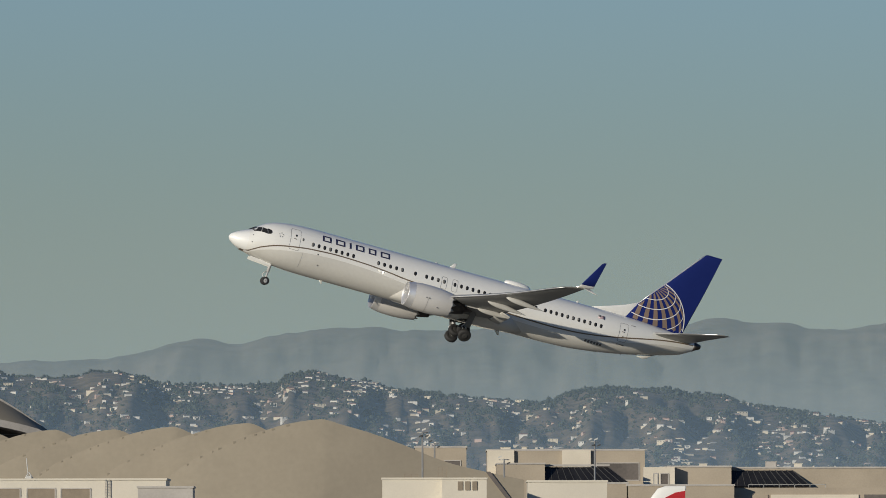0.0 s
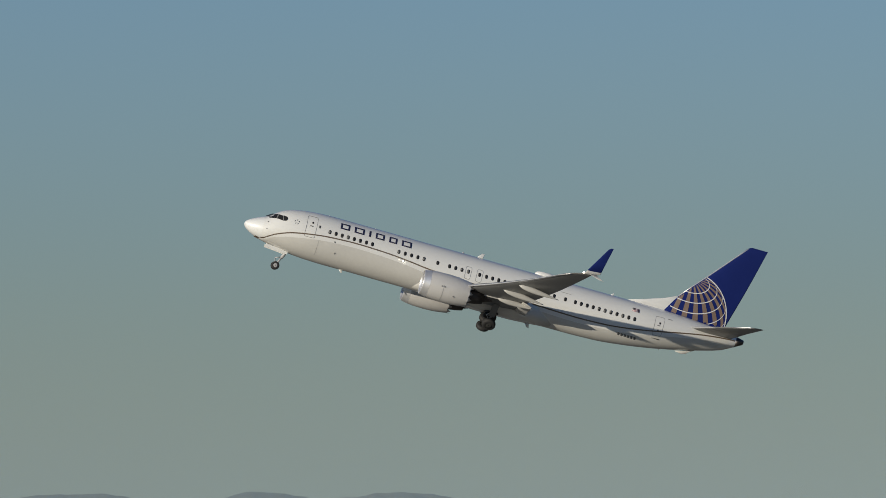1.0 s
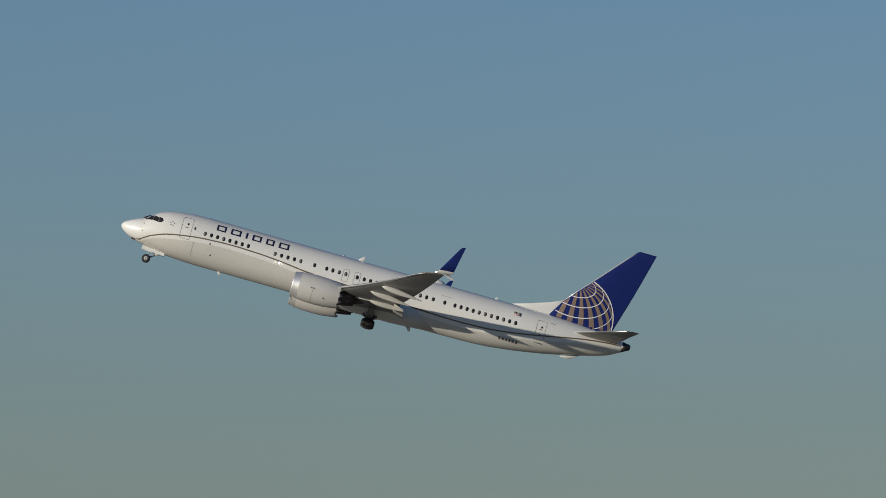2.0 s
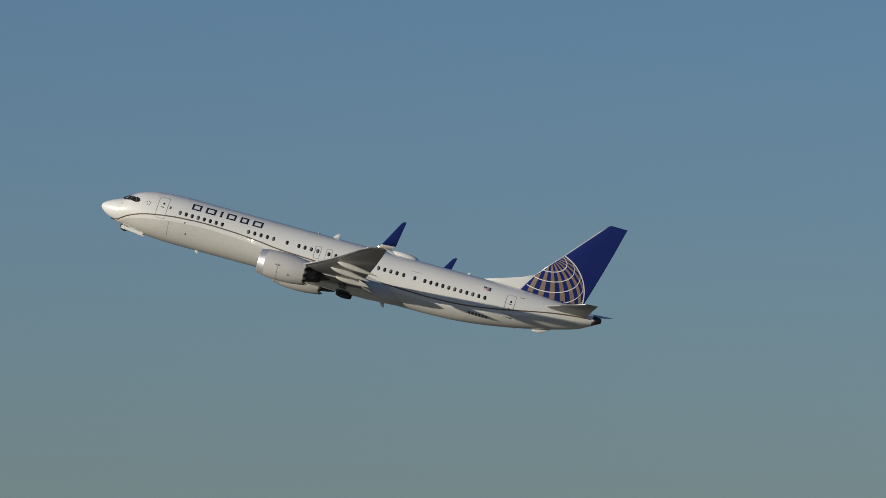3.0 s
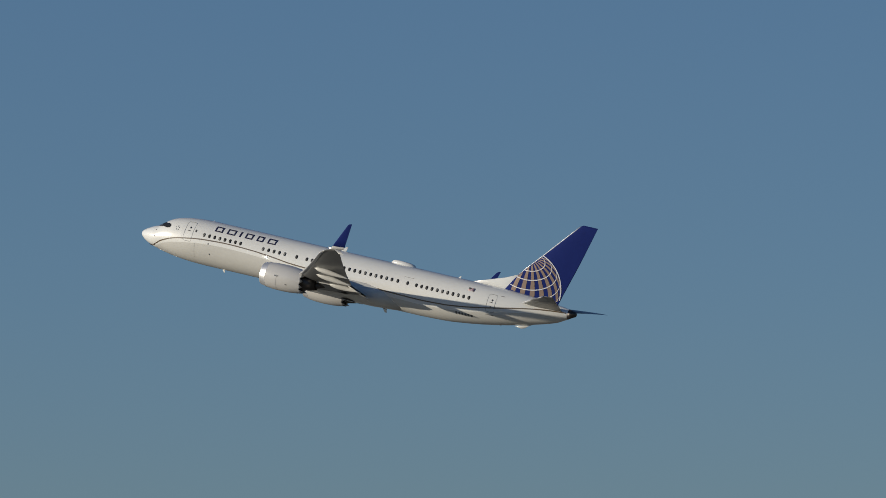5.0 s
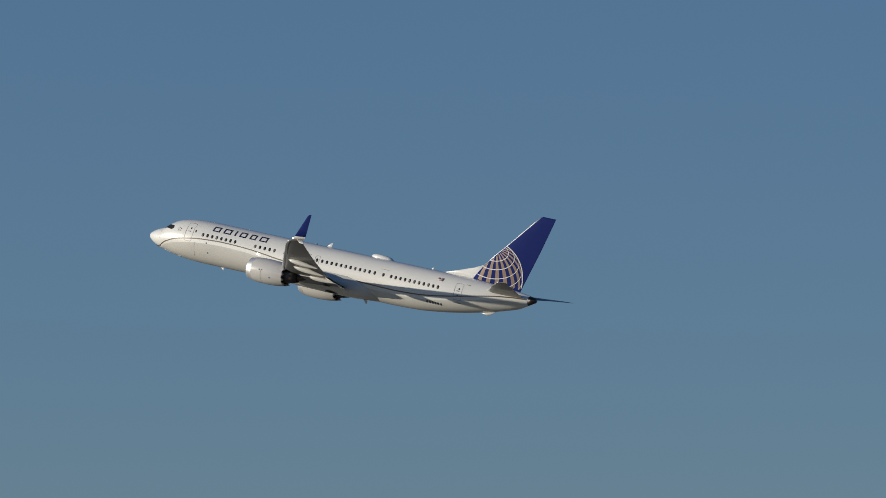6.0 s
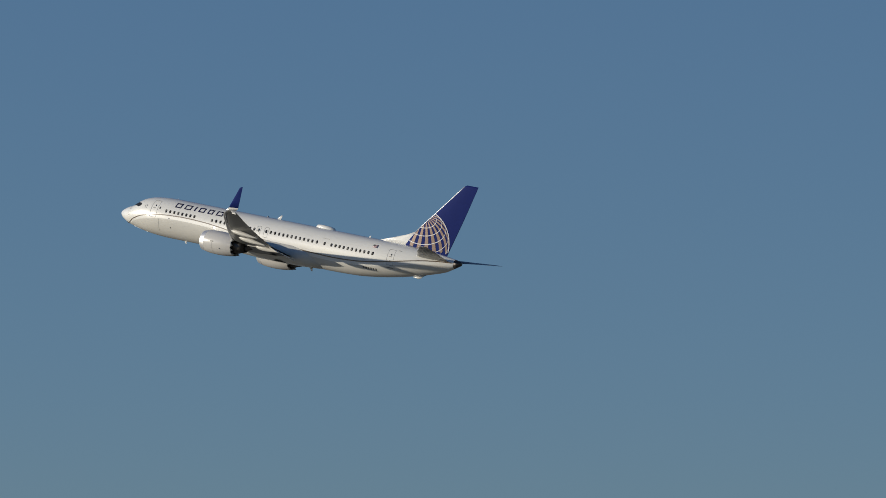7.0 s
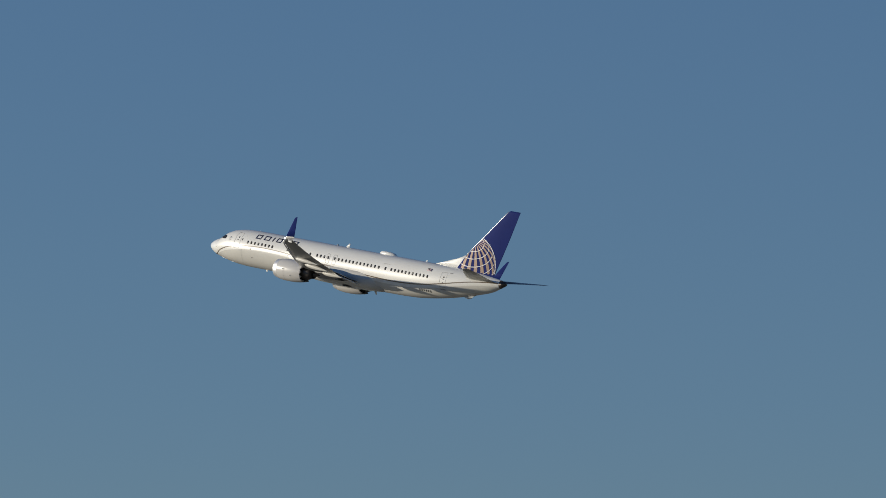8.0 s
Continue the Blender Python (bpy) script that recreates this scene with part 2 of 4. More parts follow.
def airliner():
    plane = thing("airliner", "white twin-engine jet airliner with grey belly and blue tail, climbing", "airplane")

    # fuselage, its paint split along the stripe
    stations = sorted(set([r[0] for r in FUS] + [0.03, 0.12, 0.35, 0.9, 1.45, 1.95, 2.45, 3.0] + [3 + 0.75 * i for i in range(52)]))
    stations = [s for s in stations if s <= 42.0]
    bm = bmesh.new()
    loops = []
    for s in stations:
        zc, h, w = section(s)
        cut = math.asin(max(-0.98, min(0.98, (glide(STRIPE, s) - 0.38 * min(1, s / 4) - zc) / h)))
        up = [cut + (math.pi - 2 * cut) * i / 28 for i in range(28)]
        down = [math.pi - cut + (math.pi + 2 * cut) * i / 24 for i in range(24)]
        loops.append([Vector((-s, w * math.cos(a), zc + h * math.sin(a))) for a in up + down])
    rings(bm, loops, mat=lambda i: 0 if i < 28 else 1)
    for f in bm.faces:
        if f.calc_center_median().x > -1.4:
            f.material_index = 2
    fuselage = part("fuselage", bm, [WHITE, BELLY, RADOME], plane, "white upper hull over a pale grey belly")

    for side in (1, -1):
        bm = bmesh.new()
        band(bm, [(s, glide(STRIPE, s)) for s in [1.05 + 0.35 * i for i in range(116)]], 0.05, side=side)
        part("stripe", bm, GOLD, fuselage, "thin dark gold line")

    # tail cone
    bm = bmesh.new()
    loops = []
    for s, k in ((41.38, 1.02), (41.7, 1.02), (42.02, 1.05), (42.06, 0.8)):
        zc, h, w = section(s)
        loops.append([Vector((-s, w * k * math.cos(a), zc + h * k * math.sin(a))) for a in (2 * math.pi * i / 24 for i in range(24))])
    rings(bm, loops)
    part("exhaust_cone", bm, DARKMETAL, plane, "dark metal tail exhaust")

    # cabin windows
    rows = [6.72 + 0.513 * k for k in range(8)] + [12.55 + 0.535 * k for k in range(5)] + [15.85, 16.85, 17.37, 17.9, 18.45, 19.4, 19.98, 20.5]
    rows += [21.02 + 0.52 * k for k in range(9)] + [25.75, 26.7] + [27.55 + 0.507 * k for k in range(11)]
    rng = random.Random(4)
    for side in (1, -1):
        for s in rows:
            z = 0.55 - 0.0042 * (s - 6.7)
            bm = bmesh.new()
            on_skin(bm, rounded(s - 0.12, s + 0.12, z - 0.175, z + 0.175, 0.105), 0.006, side)
            w = part("window", bm, GLASSY, fuselage)
            if rng.random() < 0.3:
                bm = bmesh.new()
                drop = rng.choice((0.02, 0.1, -0.1))
                on_skin(bm, rounded(s - 0.09, s + 0.09, z - 0.14 + max(0, drop), z + 0.14, 0.08), 0.011, side)
                part("blind", bm, SHADE, fuselage)
    # cockpit panes
    for side in (1, -1):
        for pane in ([(1.7, 0.57), (2.12, 0.9), (2.4, 0.93), (2.3, 0.5), (1.8, 0.46)],
                     [(2.43, 0.93), (2.77, 0.92), (2.84, 0.47), (2.33, 0.49)],
                     [(2.8, 0.92), (3.1, 0.87), (3.2, 0.7), (3.1, 0.52), (2.87, 0.47)]):
            bm = bmesh.new()
            on_skin(bm, pane, 0.012, side)
            part("cockpit_window", bm, GLASSY, fuselage, smooth=False)
        bm = bmesh.new()
        a, b = [skin(s, z, 0.012, side) for s, z in ((1.62, 0.555), (2.12, 0.92))]
        f = [Vector((-1.57, side * 0.06, 0.575)), Vector((-2.0, side * 0.06, 0.865))]
        vs = [bm.verts.new(v) for v in (a, b, f[1] + Vector((0.02, 0, 0.04)), f[0] + Vector((0.02, 0, 0.04)))]
        bm.faces.new(vs)
        part("windscreen", bm, GLASSY, fuselage, smooth=False)

    # doors as fine seams, with their handles
    for side in (1, -1):
        for s0, s1, z0, z1 in ((4.74, 5.6, -0.3, 1.46), (34.32, 35.1, -0.36, 1.22),
                               (18.2, 18.7, -0.12, 0.92), (19.15, 19.65, -0.12, 0.92)):
            bm = bmesh.new()
            seam(bm, rounded(s0, s1, z0, z1, 0.14), 0.028, side=side)
            door = part("door", bm, SEAM, fuselage, "closed cabin door outline")
            if s1 - s0 > 0.6:
                bm = bmesh.new()
                on_skin(bm, rounded((s0 + s1) / 2 - 0.17, (s0 + s1) / 2 + 0.12, (z0 + z1) / 2 + 0.02, (z0 + z1) / 2 + 0.09, 0.03), 0.012, side)
                part("door_handle", bm, SEAM, fuselage)
                bm = bmesh.new()
                on_skin(bm, rounded((s0 + s1) / 2 - 0.02, (s0 + s1) / 2 + 0.12, z1 - 0.62, z1 - 0.44, 0.06), 0.012, side)
                part("door_window", bm, GLASSY, fuselage)
        bm = bmesh.new()
        band(bm, [(26.2 + 0.1 * i, 0.98) for i in range(10)], 0.02, side=side)
        part("hull_seam", bm, FAINT, fuselage, "top seam of a sealed exit")
        bm = bmesh.new()
        on_skin(bm, rounded(34.36, 35.1, -0.63, -0.56, 0.03, 2), 0.007, side)
        part("drain_slot", bm, SEAM, fuselage, "narrow dark slot")
        bm = bmesh.new()
        for z in [-1.5 + 0.1 * i for i in range(12)]:
            vs = [bm.verts.new(skin(a, b, 0.006, side)) for a, b in ((6.0, z), (6.03, z), (6.03, z + 0.1), (6.0, z + 0.1))]
            bm.faces.new(vs)
        part("hull_seam", bm, FAINT, fuselage)
        # name along the roof as plain hollow shapes, registration as plain bars, flag
        s = 7.5
        for w in (0.78, 0.84, 0.17, 0.76, 0.68, 0.84):
            zt, e = 1.58, 0.15
            frame_ = ((s, s + e, zt - 0.5, zt), (s + w - e, s + w, zt - 0.5, zt), (s + e, s + w - e, zt - 0.11, zt), (s + e, s + w - e, zt - 0.5, zt - 0.39))
            bm = bmesh.new()
            for a, b, z0, z1 in (frame_ if w > 0.5 else ((s, s + w, zt - 0.5, zt),)):
                on_skin(bm, [(a, z0), (b, z0), (b, z1), (a, z1)], 0.008, side)
            part("name_mark", bm, INK, fuselage, "plain navy shape of the airline name")
            s += w + 0.385
        for k in range(6):
            bm = bmesh.new()
            on_skin(bm, rounded(31.58 + k * 0.28, 31.58 + k * 0.28 + 0.19, -1.13, -0.93, 0.03, 2), 0.008, side)
            part("registration_mark", bm, SHADE, fuselage, "plain dark bar")
        bm = bmesh.new()
        on_skin(bm, rounded(32.28, 32.9, 1.05, 1.35, 0.02, 1), 0.007, side)
        flag = part("flag", bm, LINE, fuselage, "small painted flag of red and white stripes")
        for k in range(4):
            bm = bmesh.new()
            on_skin(bm, rounded(32.28, 32.9, 1.06 + 0.077 * k, 1.1 + 0.077 * k, 0.01, 1), 0.011, side)
            part("flag_stripe", bm, FLAGRED, flag)
        bm = bmesh.new()
        on_skin(bm, rounded(32.28, 32.53, 1.19, 1.35, 0.01, 1), 0.015, side)
        part("flag_field", bm, SHADE, flag)
        bm = bmesh.new()
        on_skin(bm, rounded(35.32, 35.72, 1.2, 1.25, 0.02, 1), 0.008, side)
        part("hull_mark", bm, SEAM, fuselage)
        bm = bmesh.new()
        on_skin(bm, rounded(5.75, 5.9, 0.62, 0.86, 0.03, 1), 0.008, side)
        part("hull_mark", bm, SHADE, fuselage)
        for k in range(5):
            a = radians(90 + 72 * k)
            cs, cz = 3.95 - 0.16 * math.cos(a), 0.66 + 0.16 * math.sin(a)
            bm = bmesh.new()
            on_skin(bm, [(cs + 0.07 * math.cos(-a + b), cz + 0.07 * math.sin(-a + b)) for b in (0, 2.1, 4.2)], 0.008, side)
            part("alliance_mark", bm, SEAM, fuselage)
        for s, z in ((7.3, -0.14), (7.55, -1.0), (34.72, 0.08), (1.75, -0.5), (1.75, 0.1)):
            bm = bmesh.new()
            r = 0.04 if s < 2 else 0.07
            on_skin(bm, rounded(s - r, s + r, z - r, z + r, r * 0.8, 2), 0.007, side)
            part("service_port", bm, SEAM, fuselage)

    # lamps in the flanks, facing aft; the glow stands in for a sun glint
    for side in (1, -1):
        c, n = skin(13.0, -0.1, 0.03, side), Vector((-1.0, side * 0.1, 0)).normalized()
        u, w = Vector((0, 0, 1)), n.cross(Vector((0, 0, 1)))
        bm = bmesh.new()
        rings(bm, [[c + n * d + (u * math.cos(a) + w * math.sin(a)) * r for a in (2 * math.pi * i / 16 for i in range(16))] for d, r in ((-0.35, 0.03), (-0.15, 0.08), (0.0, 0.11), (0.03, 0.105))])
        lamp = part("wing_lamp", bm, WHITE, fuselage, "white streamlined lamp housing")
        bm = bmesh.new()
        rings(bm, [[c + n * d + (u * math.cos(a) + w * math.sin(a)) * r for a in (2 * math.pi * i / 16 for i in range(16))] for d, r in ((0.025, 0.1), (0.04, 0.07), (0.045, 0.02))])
        part("lamp_lens", bm, LENSGLOW, lamp, "bright lens with its sun glint as glow")

    # belly fairing round the wing root
    bm = bmesh.new()
    loops = []
    for s, w, d in ((13.4, 0.5, 1.9), (14.4, 1.1, 1.95), (15.4, 1.75, 2.03), (17, 2.05, 2.12), (20, 2.15, 2.17), (23, 2.1, 2.15), (24.6, 1.8, 2.06), (26.2, 1.2, 1.95)):
        loops.append([Vector((-s, w * math.copysign(abs(math.cos(a))**0.7, math.cos(a)), -1.05 + (d - 1.05) * math.copysign(abs(math.sin(a))**0.8, math.sin(a))))
                      for a in (2 * math.pi * i / 32 for i in range(32))])
    rings(bm, loops)
    part("belly_fairing", bm, BELLY, plane)

    # wings
    for side in (1, -1):
        bm = bmesh.new()
        ys = [1.2, 2.4, 3.6, 4.9, 5.8, 7.5, 9.5, 11.5, 13.5, 15.2, 15.8, 16.2, 16.5]
        rings(bm, [foil(*wing_rib(y, side), 0.135 - 0.002 * y, (0, 0, 1), 16, 0.012) for y in ys])
        wing = part("wing", bm, WINGGREY, plane, "swept grey wing with lowered flaps")
        bm = bmesh.new()                      # bright slat along the leading edge
        loops = []
        for y in [5.6 + 0.95 * i for i in range(12)]:
            le, te = wing_rib(y, side)
            c = (te - le).length
            d = Vector((0.17 + 0.01 * c, 0, -0.1))
            loops.append(foil(le + d, le + d + (te - le) * 0.12, 0.24, (0.2, 0, 1), 8, 0.06))
        rings(bm, loops)
        part("slat", bm, METAL, wing, "bare metal leading-edge slat")
        for y0, y1, ch in ((2.1, 5.5, 0.95),):   # flaps, set a little down
            bm = bmesh.new()
            loops = []
            for i in range(6):
                y = y0 + (y1 - y0) * i / 5
                le, te = wing_rib(y, side)
                a = te + Vector((0.45, 0, -0.06))
                loops.append(foil(a, a + Vector((-ch * (1 - 0.04 * (y - y0)), 0, -0.24)), 0.12, (0, 0, 1), 8))
            rings(bm, loops)
            part("flap", bm, SEALANT, wing, "pale lowered flap")
        # split winglet
        le, te = wing_rib(16.5, side)
        base = (le + Vector((-0.3, side * 0.42, 0.16)), te + Vector((-0.62, side * 0.42, 0.2)))
        tip = (Vector((-26.72, side * 17.5, 3.78)), Vector((-27.04, side * 17.5, 3.82)))
        cut = [base[i].lerp(tip[i], 0.07) for i in (0, 1)]
        bm = bmesh.new()
        rings(bm, [foil(le, te, 0.1, (0, 0, 1), 10), foil(le + Vector((-0.15, side * 0.28, 0.04)), te + Vector((-0.3, side * 0.28, 0.06)), 0.09, (0, -side * 0.5, 1), 10),
                   foil(*base, 0.09, (0, -side, 0.3), 10), foil(*cut, 0.08, (0, -side, 0.2), 10)])
        part("winglet_root", bm, SEALANT, wing, "pale winglet fairing")
        bm = bmesh.new()
        rings(bm, [foil(*[cut[i].lerp(tip[i], k) for i in (0, 1)], 0.08, (0, -side, 0.2), 10) for k in (0, 0.35, 0.7, 0.96)]
              + [foil(tip[0] + Vector((-0.1, 0, 0.04)), tip[1] + Vector((0, 0, 0.04)), 0.05, (0, -side, 0.2), 10)])
        part("winglet", bm, BLUE, wing, "deep blue upswept winglet")
        bm = bmesh.new()
        c, d = le + Vector((-0.6, side * 0.4, 0.08)), te + Vector((-0.3, side * 0.4, 0.1))
        rings(bm, [foil(c, d, 0.09, (0, side * 0.8, 0.6), 8), foil((-26.5, side * 17.55, 1.14), (-26.95, side * 17.55, 1.1), 0.07, (0, side, 0.3), 8)])
        part("lower_winglet", bm, SEALANT, wing)
        bm = bmesh.new()
        spin(bm, [(-25.36, 0.01), (-25.34, 0.03), (-25.3, 0.045), (-25.24, 0.03), (-25.22, 0.01)], 12, "x", (0, side * 16.85, 1.47), cap=True)
        part("wingtip_lamp", bm, LENSGLOW, wing, "small bright wingtip lamp")
        # canoe fairings under the flaps
        for y, s0, s1, z0, z1, r in ((10.4, 21.5, 24.9, -0.3, -0.58, 0.19), (7.9, 20.7, 24.2, -0.72, -1.04, 0.21), (5.0, 20.8, 23.9, -1.2, -1.36, 0.22)):
            bm = bmesh.new()
            loops = []
            for i in range(13):
                t = i / 12
                k = r * (math.sin(math.pi * t**0.62))**0.95 + 0.01 if 0 < t < 1 else 0.012
                loops.append([Vector((-(s0 + (s1 - s0) * t), side * y + 0.75 * k * math.cos(w), z0 + (z1 - z0) * t + 1.15 * k * math.sin(w)))
                              for w in (2 * math.pi * j / 14 for j in range(14))])
            rings(bm, loops)
            part("flap_fairing", bm, SEALANT, wing, "pale canoe-shaped fairing")

        # engine
        bm = bmesh.new()
        C = (0, side * 4.9, -1.6)
        outer = [(-15.12, 1.095), (-15.7, 1.16), (-16.6, 1.18), (-17.4, 1.15), (-18.0, 1.08), (-18.4, 1.01)]
        rows_ = spin(bm, outer, 48, "x", C)
        last, tips = rows_[-1], []
        for k in range(48):
            w = 2 * math.pi * k / 48
            zig = (0.16, 0.36, 0.16, 0.02)[(k + 1) % 4]
            tips.append(bm.verts.new(Vector((-18.4 - zig, 0.985 * math.cos(w), 0.985 * math.sin(w))) + Vector(C)))
        inner = spin(bm, [(-18.3, 0.94), (-17.4, 0.95)], 48, "x", C)
        for k in range(48):
            j = (k + 1) % 48
            bm.faces.new((last[k], last[j], tips[j], tips[k]))
            bm.faces.new((tips[k], tips[j], inner[0][j], inner[0][k]))
        engine = part("engine", bm, COWL, plane, "pale grey engine cowl with saw-tooth rear edge")
        bm = bmesh.new()
        spin(bm, [(-15.6, 0.86), (-15.1, 0.87), (-14.75, 0.9), (-14.58, 0.945), (-14.55, 0.97), (-14.58, 0.985), (-14.68, 1.0), (-14.8, 1.026), (-15.12, 1.1)], 48, "x", C)
        part("inlet_lip", bm, METAL, engine, "polished metal inlet lip")
        bm = bmesh.new()
        spin(bm, [(-15.5, 0.86), (-15.52, 0.3), (-15.1, 0.12), (-14.95, 0.01)], 32, "x", C, cap=True)
        part("fan", bm, DARKMETAL, engine)
        bm = bmesh.new()
        spin(bm, [(-17.6, 0.88), (-18.3, 0.72), (-19.1, 0.6), (-19.7, 0.46), (-19.68, 0.4), (-19.3, 0.38)], 32, "x", C)
        spin(bm, [(-19.2, 0.34), (-19.8, 0.28), (-20.5, 0.04)], 24, "x", C, cap=True)
        part("exhaust_nozzle", bm, DARKMETAL, engine, "dark heat-stained exhaust nozzle")
        bm = bmesh.new()
        loops = []
        for s, w, z0, z1 in ((15.9, 0.08, -0.75, -0.55), (16.8, 0.2, -0.85, -0.5), (18.0, 0.24, -1.1, -0.68), (19.3, 0.22, -1.35, -0.85), (21.0, 0.12, -1.3, -0.95), (22.0, 0.03, -1.2, -1.05)):
            loops.append([Vector((-s, side * 4.9 + a * w, z)) for a, z in ((-1, z0), (1, z0), (1, z1 - 0.1), (0.5, z1), (-0.5, z1), (-1, z1 - 0.1))])
        rings(bm, loops)
        part("pylon", bm, COWL, engine)
        for s0, a0 in ((16.1, 0.0), (16.35, 0.0), (17.2, -0.5)):
            bm = bmesh.new()
            yy, zz = 1.19 * math.cos(a0), 1.19 * math.sin(a0)
            box(bm, -s0 - 0.05, -s0 + 0.05, side * (4.9 + yy) - 0.03, side * (4.9 + yy) + 0.02, -1.6 + zz - 0.05, -1.6 + zz + 0.05)
            part("cowl_latch", bm, SEAM, engine, smooth=False)
        bm = bmesh.new()
        ring = [[Vector((-16.25 - d, side * (4.9 + 1.186 * math.cos(a)), -1.6 + 1.186 * math.sin(a))) for d in (0, 0.03)] for a in (radians(-75 + 5 * i) for i in range(17))]
        rings(bm, ring, False, False)
        part("cowl_seam", bm, FAINT, engine)
        bm = bmesh.new()
        box(bm, -16.4, -15.3, side * 4.9 - side * 0.98, side * 4.9 - side * 0.94, -1.15, -0.75)
        part("strake", bm, COWL, engine)

        # tailplane
        bm = bmesh.new()
        rings(bm, [foil((-37.2, side * 0.5, 1.05), (-40.9, side * 0.5, 1.12), 0.08, (0, 0, 1), 12),
                   foil((-39.2, side * 3.8, 1.48), (-41.6, side * 3.8, 1.58), 0.075, (0, 0, 1), 12),
                   foil((-41.3, side * 6.55, 1.86), (-42.24, side * 6.55, 1.92), 0.085, (0, 0, 1), 12),
                   foil((-41.72, side * 6.78, 1.91), (-42.25, side * 6.78, 1.94), 0.06, (0, 0, 1), 12)])
        stab = part("tailplane", bm, WINGGREY, plane, "grey horizontal tailplane")
        bm = bmesh.new()
        rings(bm, [foil((-37.12, side * 0.8, 1.09), (-37.5, side * 0.8, 1.09), 0.42, (0, 0, 1), 6), foil((-41.22, side * 6.5, 1.86), (-41.44, side * 6.5, 1.87), 0.36, (0, 0, 1), 6)])
        part("leading_edge", bm, METAL, stab, "bare metal leading edge")

    # fin with its painted emblem
    FIN = [(1.0, 34.4, 40.05), (1.9, 34.92, 40.27), (3.4, 35.88, 40.7), (5.53, 37.73, 41.3), (8.85, 40.6, 42.14)]

    def fin_y(s, z):
        le, te = glide([(r[0], r[1]) for r in FIN], z), glide([(r[0], r[2]) for r in FIN], z)
        x = max(0.0, min(1.0, (s - le) / (te - le)))
        return 5 * 0.075 * (te - le) * (0.2969 * math.sqrt(x) - 0.126 * x - 0.3516 * x * x + 0.2843 * x**3 - 0.1036 * x**4)

    bm = bmesh.new()
    zs = [1.0, 1.5, 1.9, 2.4, 2.9, 3.4, 4.2, 5, 5.8, 6.6, 7.5, 8.3, 8.68, 8.85]
    rings(bm, [foil((-glide([(r[0], r[1]) for r in FIN], z) - (0.18 if z == 8.85 else 0), 0, z), (-glide([(r[0], r[2]) for r in FIN], z), 0, z), 0.075, (0, 1, 0), 14) for z in zs])
    fin = part("fin", bm, BLUE, plane, "deep blue tail fin with globe emblem")
    bm = bmesh.new()
    rings(bm, [foil((-31.6, 0, 1.9), (-36.5, 0, 1.7), 0.04, (0, 1, 0), 10), foil((-33.15, 0, 2.4), (-36.1, 0, 2.3), 0.07, (0, 1, 0), 10),
               foil((-34.83, 0, 2.95), (-36.0, 0, 2.9), 0.1, (0, 1, 0), 10), foil((-35.85, 0, 3.42), (-36.1, 0, 3.42), 0.2, (0, 1, 0), 10)])
    part("dorsal_fin", bm, WHITE, fin, "white dorsal fin fillet")

    bm = bmesh.new()
    rings(bm, [foil((-glide([(r[0], r[1]) for r in FIN], z) + 0.02, 0, z), (-glide([(r[0], r[1]) for r in FIN], z) - 0.2, 0, z), k, (0, 1, 0), 8)
               for z, k in ((3.45, 0.75), (4.5, 0.73), (5.5, 0.7), (7, 0.66), (8.1, 0.6), (8.68, 0.55))])
    part("fin_leading_edge", bm, METAL, fin, "bare metal leading edge of the fin")

    def globe(lat, lon, tilt=radians(34.7), lean=radians(0.8)):
        """A point of the emblem's globe, seen from the side; its pole leans back and towards the viewer."""
        x, y, z = math.cos(lat) * math.sin(lon), math.sin(lat), math.cos(lat) * math.cos(lon)
        y, z = y * math.cos(tilt) - z * math.sin(tilt), y * math.sin(tilt) + z * math.cos(tilt)
        x, y = x * math.cos(lean) - y * math.sin(lean), x * math.sin(lean) + y * math.cos(lean)
        return 36.74 + 3.453 * x, 2.185 + 3.453 * y, z

    def inside(s, z):
        le, te = glide([(r[0], r[1]) for r in FIN], z), glide([(r[0], r[2]) for r in FIN], z)
        crown = glide(FUS, s, 1)
        return le + 0.05 < s < te - 0.02 and z > crown - 0.12 and z > 1.75 and s > 34.95 + (z - 1.9) * 0.64

    def emblem(bm, quads, off, side):
        for q in quads:
            if all(p[2] > -0.02 and inside(p[0], p[1]) for p in q):
                bm.faces.new([bm.verts.new((-s, side * (fin_y(s, z) + off), z)) for s, z, _ in q])

    def pieces(bm, least=3):
        """Each connected piece of a mesh, as a mesh of its own."""
        bmesh.ops.remove_doubles(bm, verts=bm.verts, dist=0.001)
        left, out = set(bm.faces), []
        while left:
            todo, group = [left.pop()], []
            while todo:
                f = todo.pop()
                group.append(f)
                for e in f.edges:
                    for g in e.link_faces:
                        if g in left:
                            left.discard(g)
                            todo.append(g)
            if len(group) >= least:
                one, made = bmesh.new(), {}
                for f in group:
                    one.faces.new([made.setdefault(v, None) or made.update({v: one.verts.new(v.co)}) or made[v] for v in f.verts])
                out.append(one)
        bm.free()
        return sorted(out, key=lambda b: -len(b.faces))

    for side in (1, -1):
        step = radians(3)
        for k in range(20):
            l0 = radians(-184.4 + 18 * k)
            bm = bmesh.new()
            for i in range(-18, 30):
                for j in range(3):
                    a, b = i * step, (i + 1) * step
                    u, v = l0 + j * radians(8.8) / 3, l0 + (j + 1) * radians(8.8) / 3
                    emblem(bm, [[globe(a, u), globe(a, v), globe(b, v), globe(b, u)]], 0.012, side)
            for one in pieces(bm):
                part("emblem_band", one, BRONZE, fin, "bronze band of the globe emblem", smooth=False)
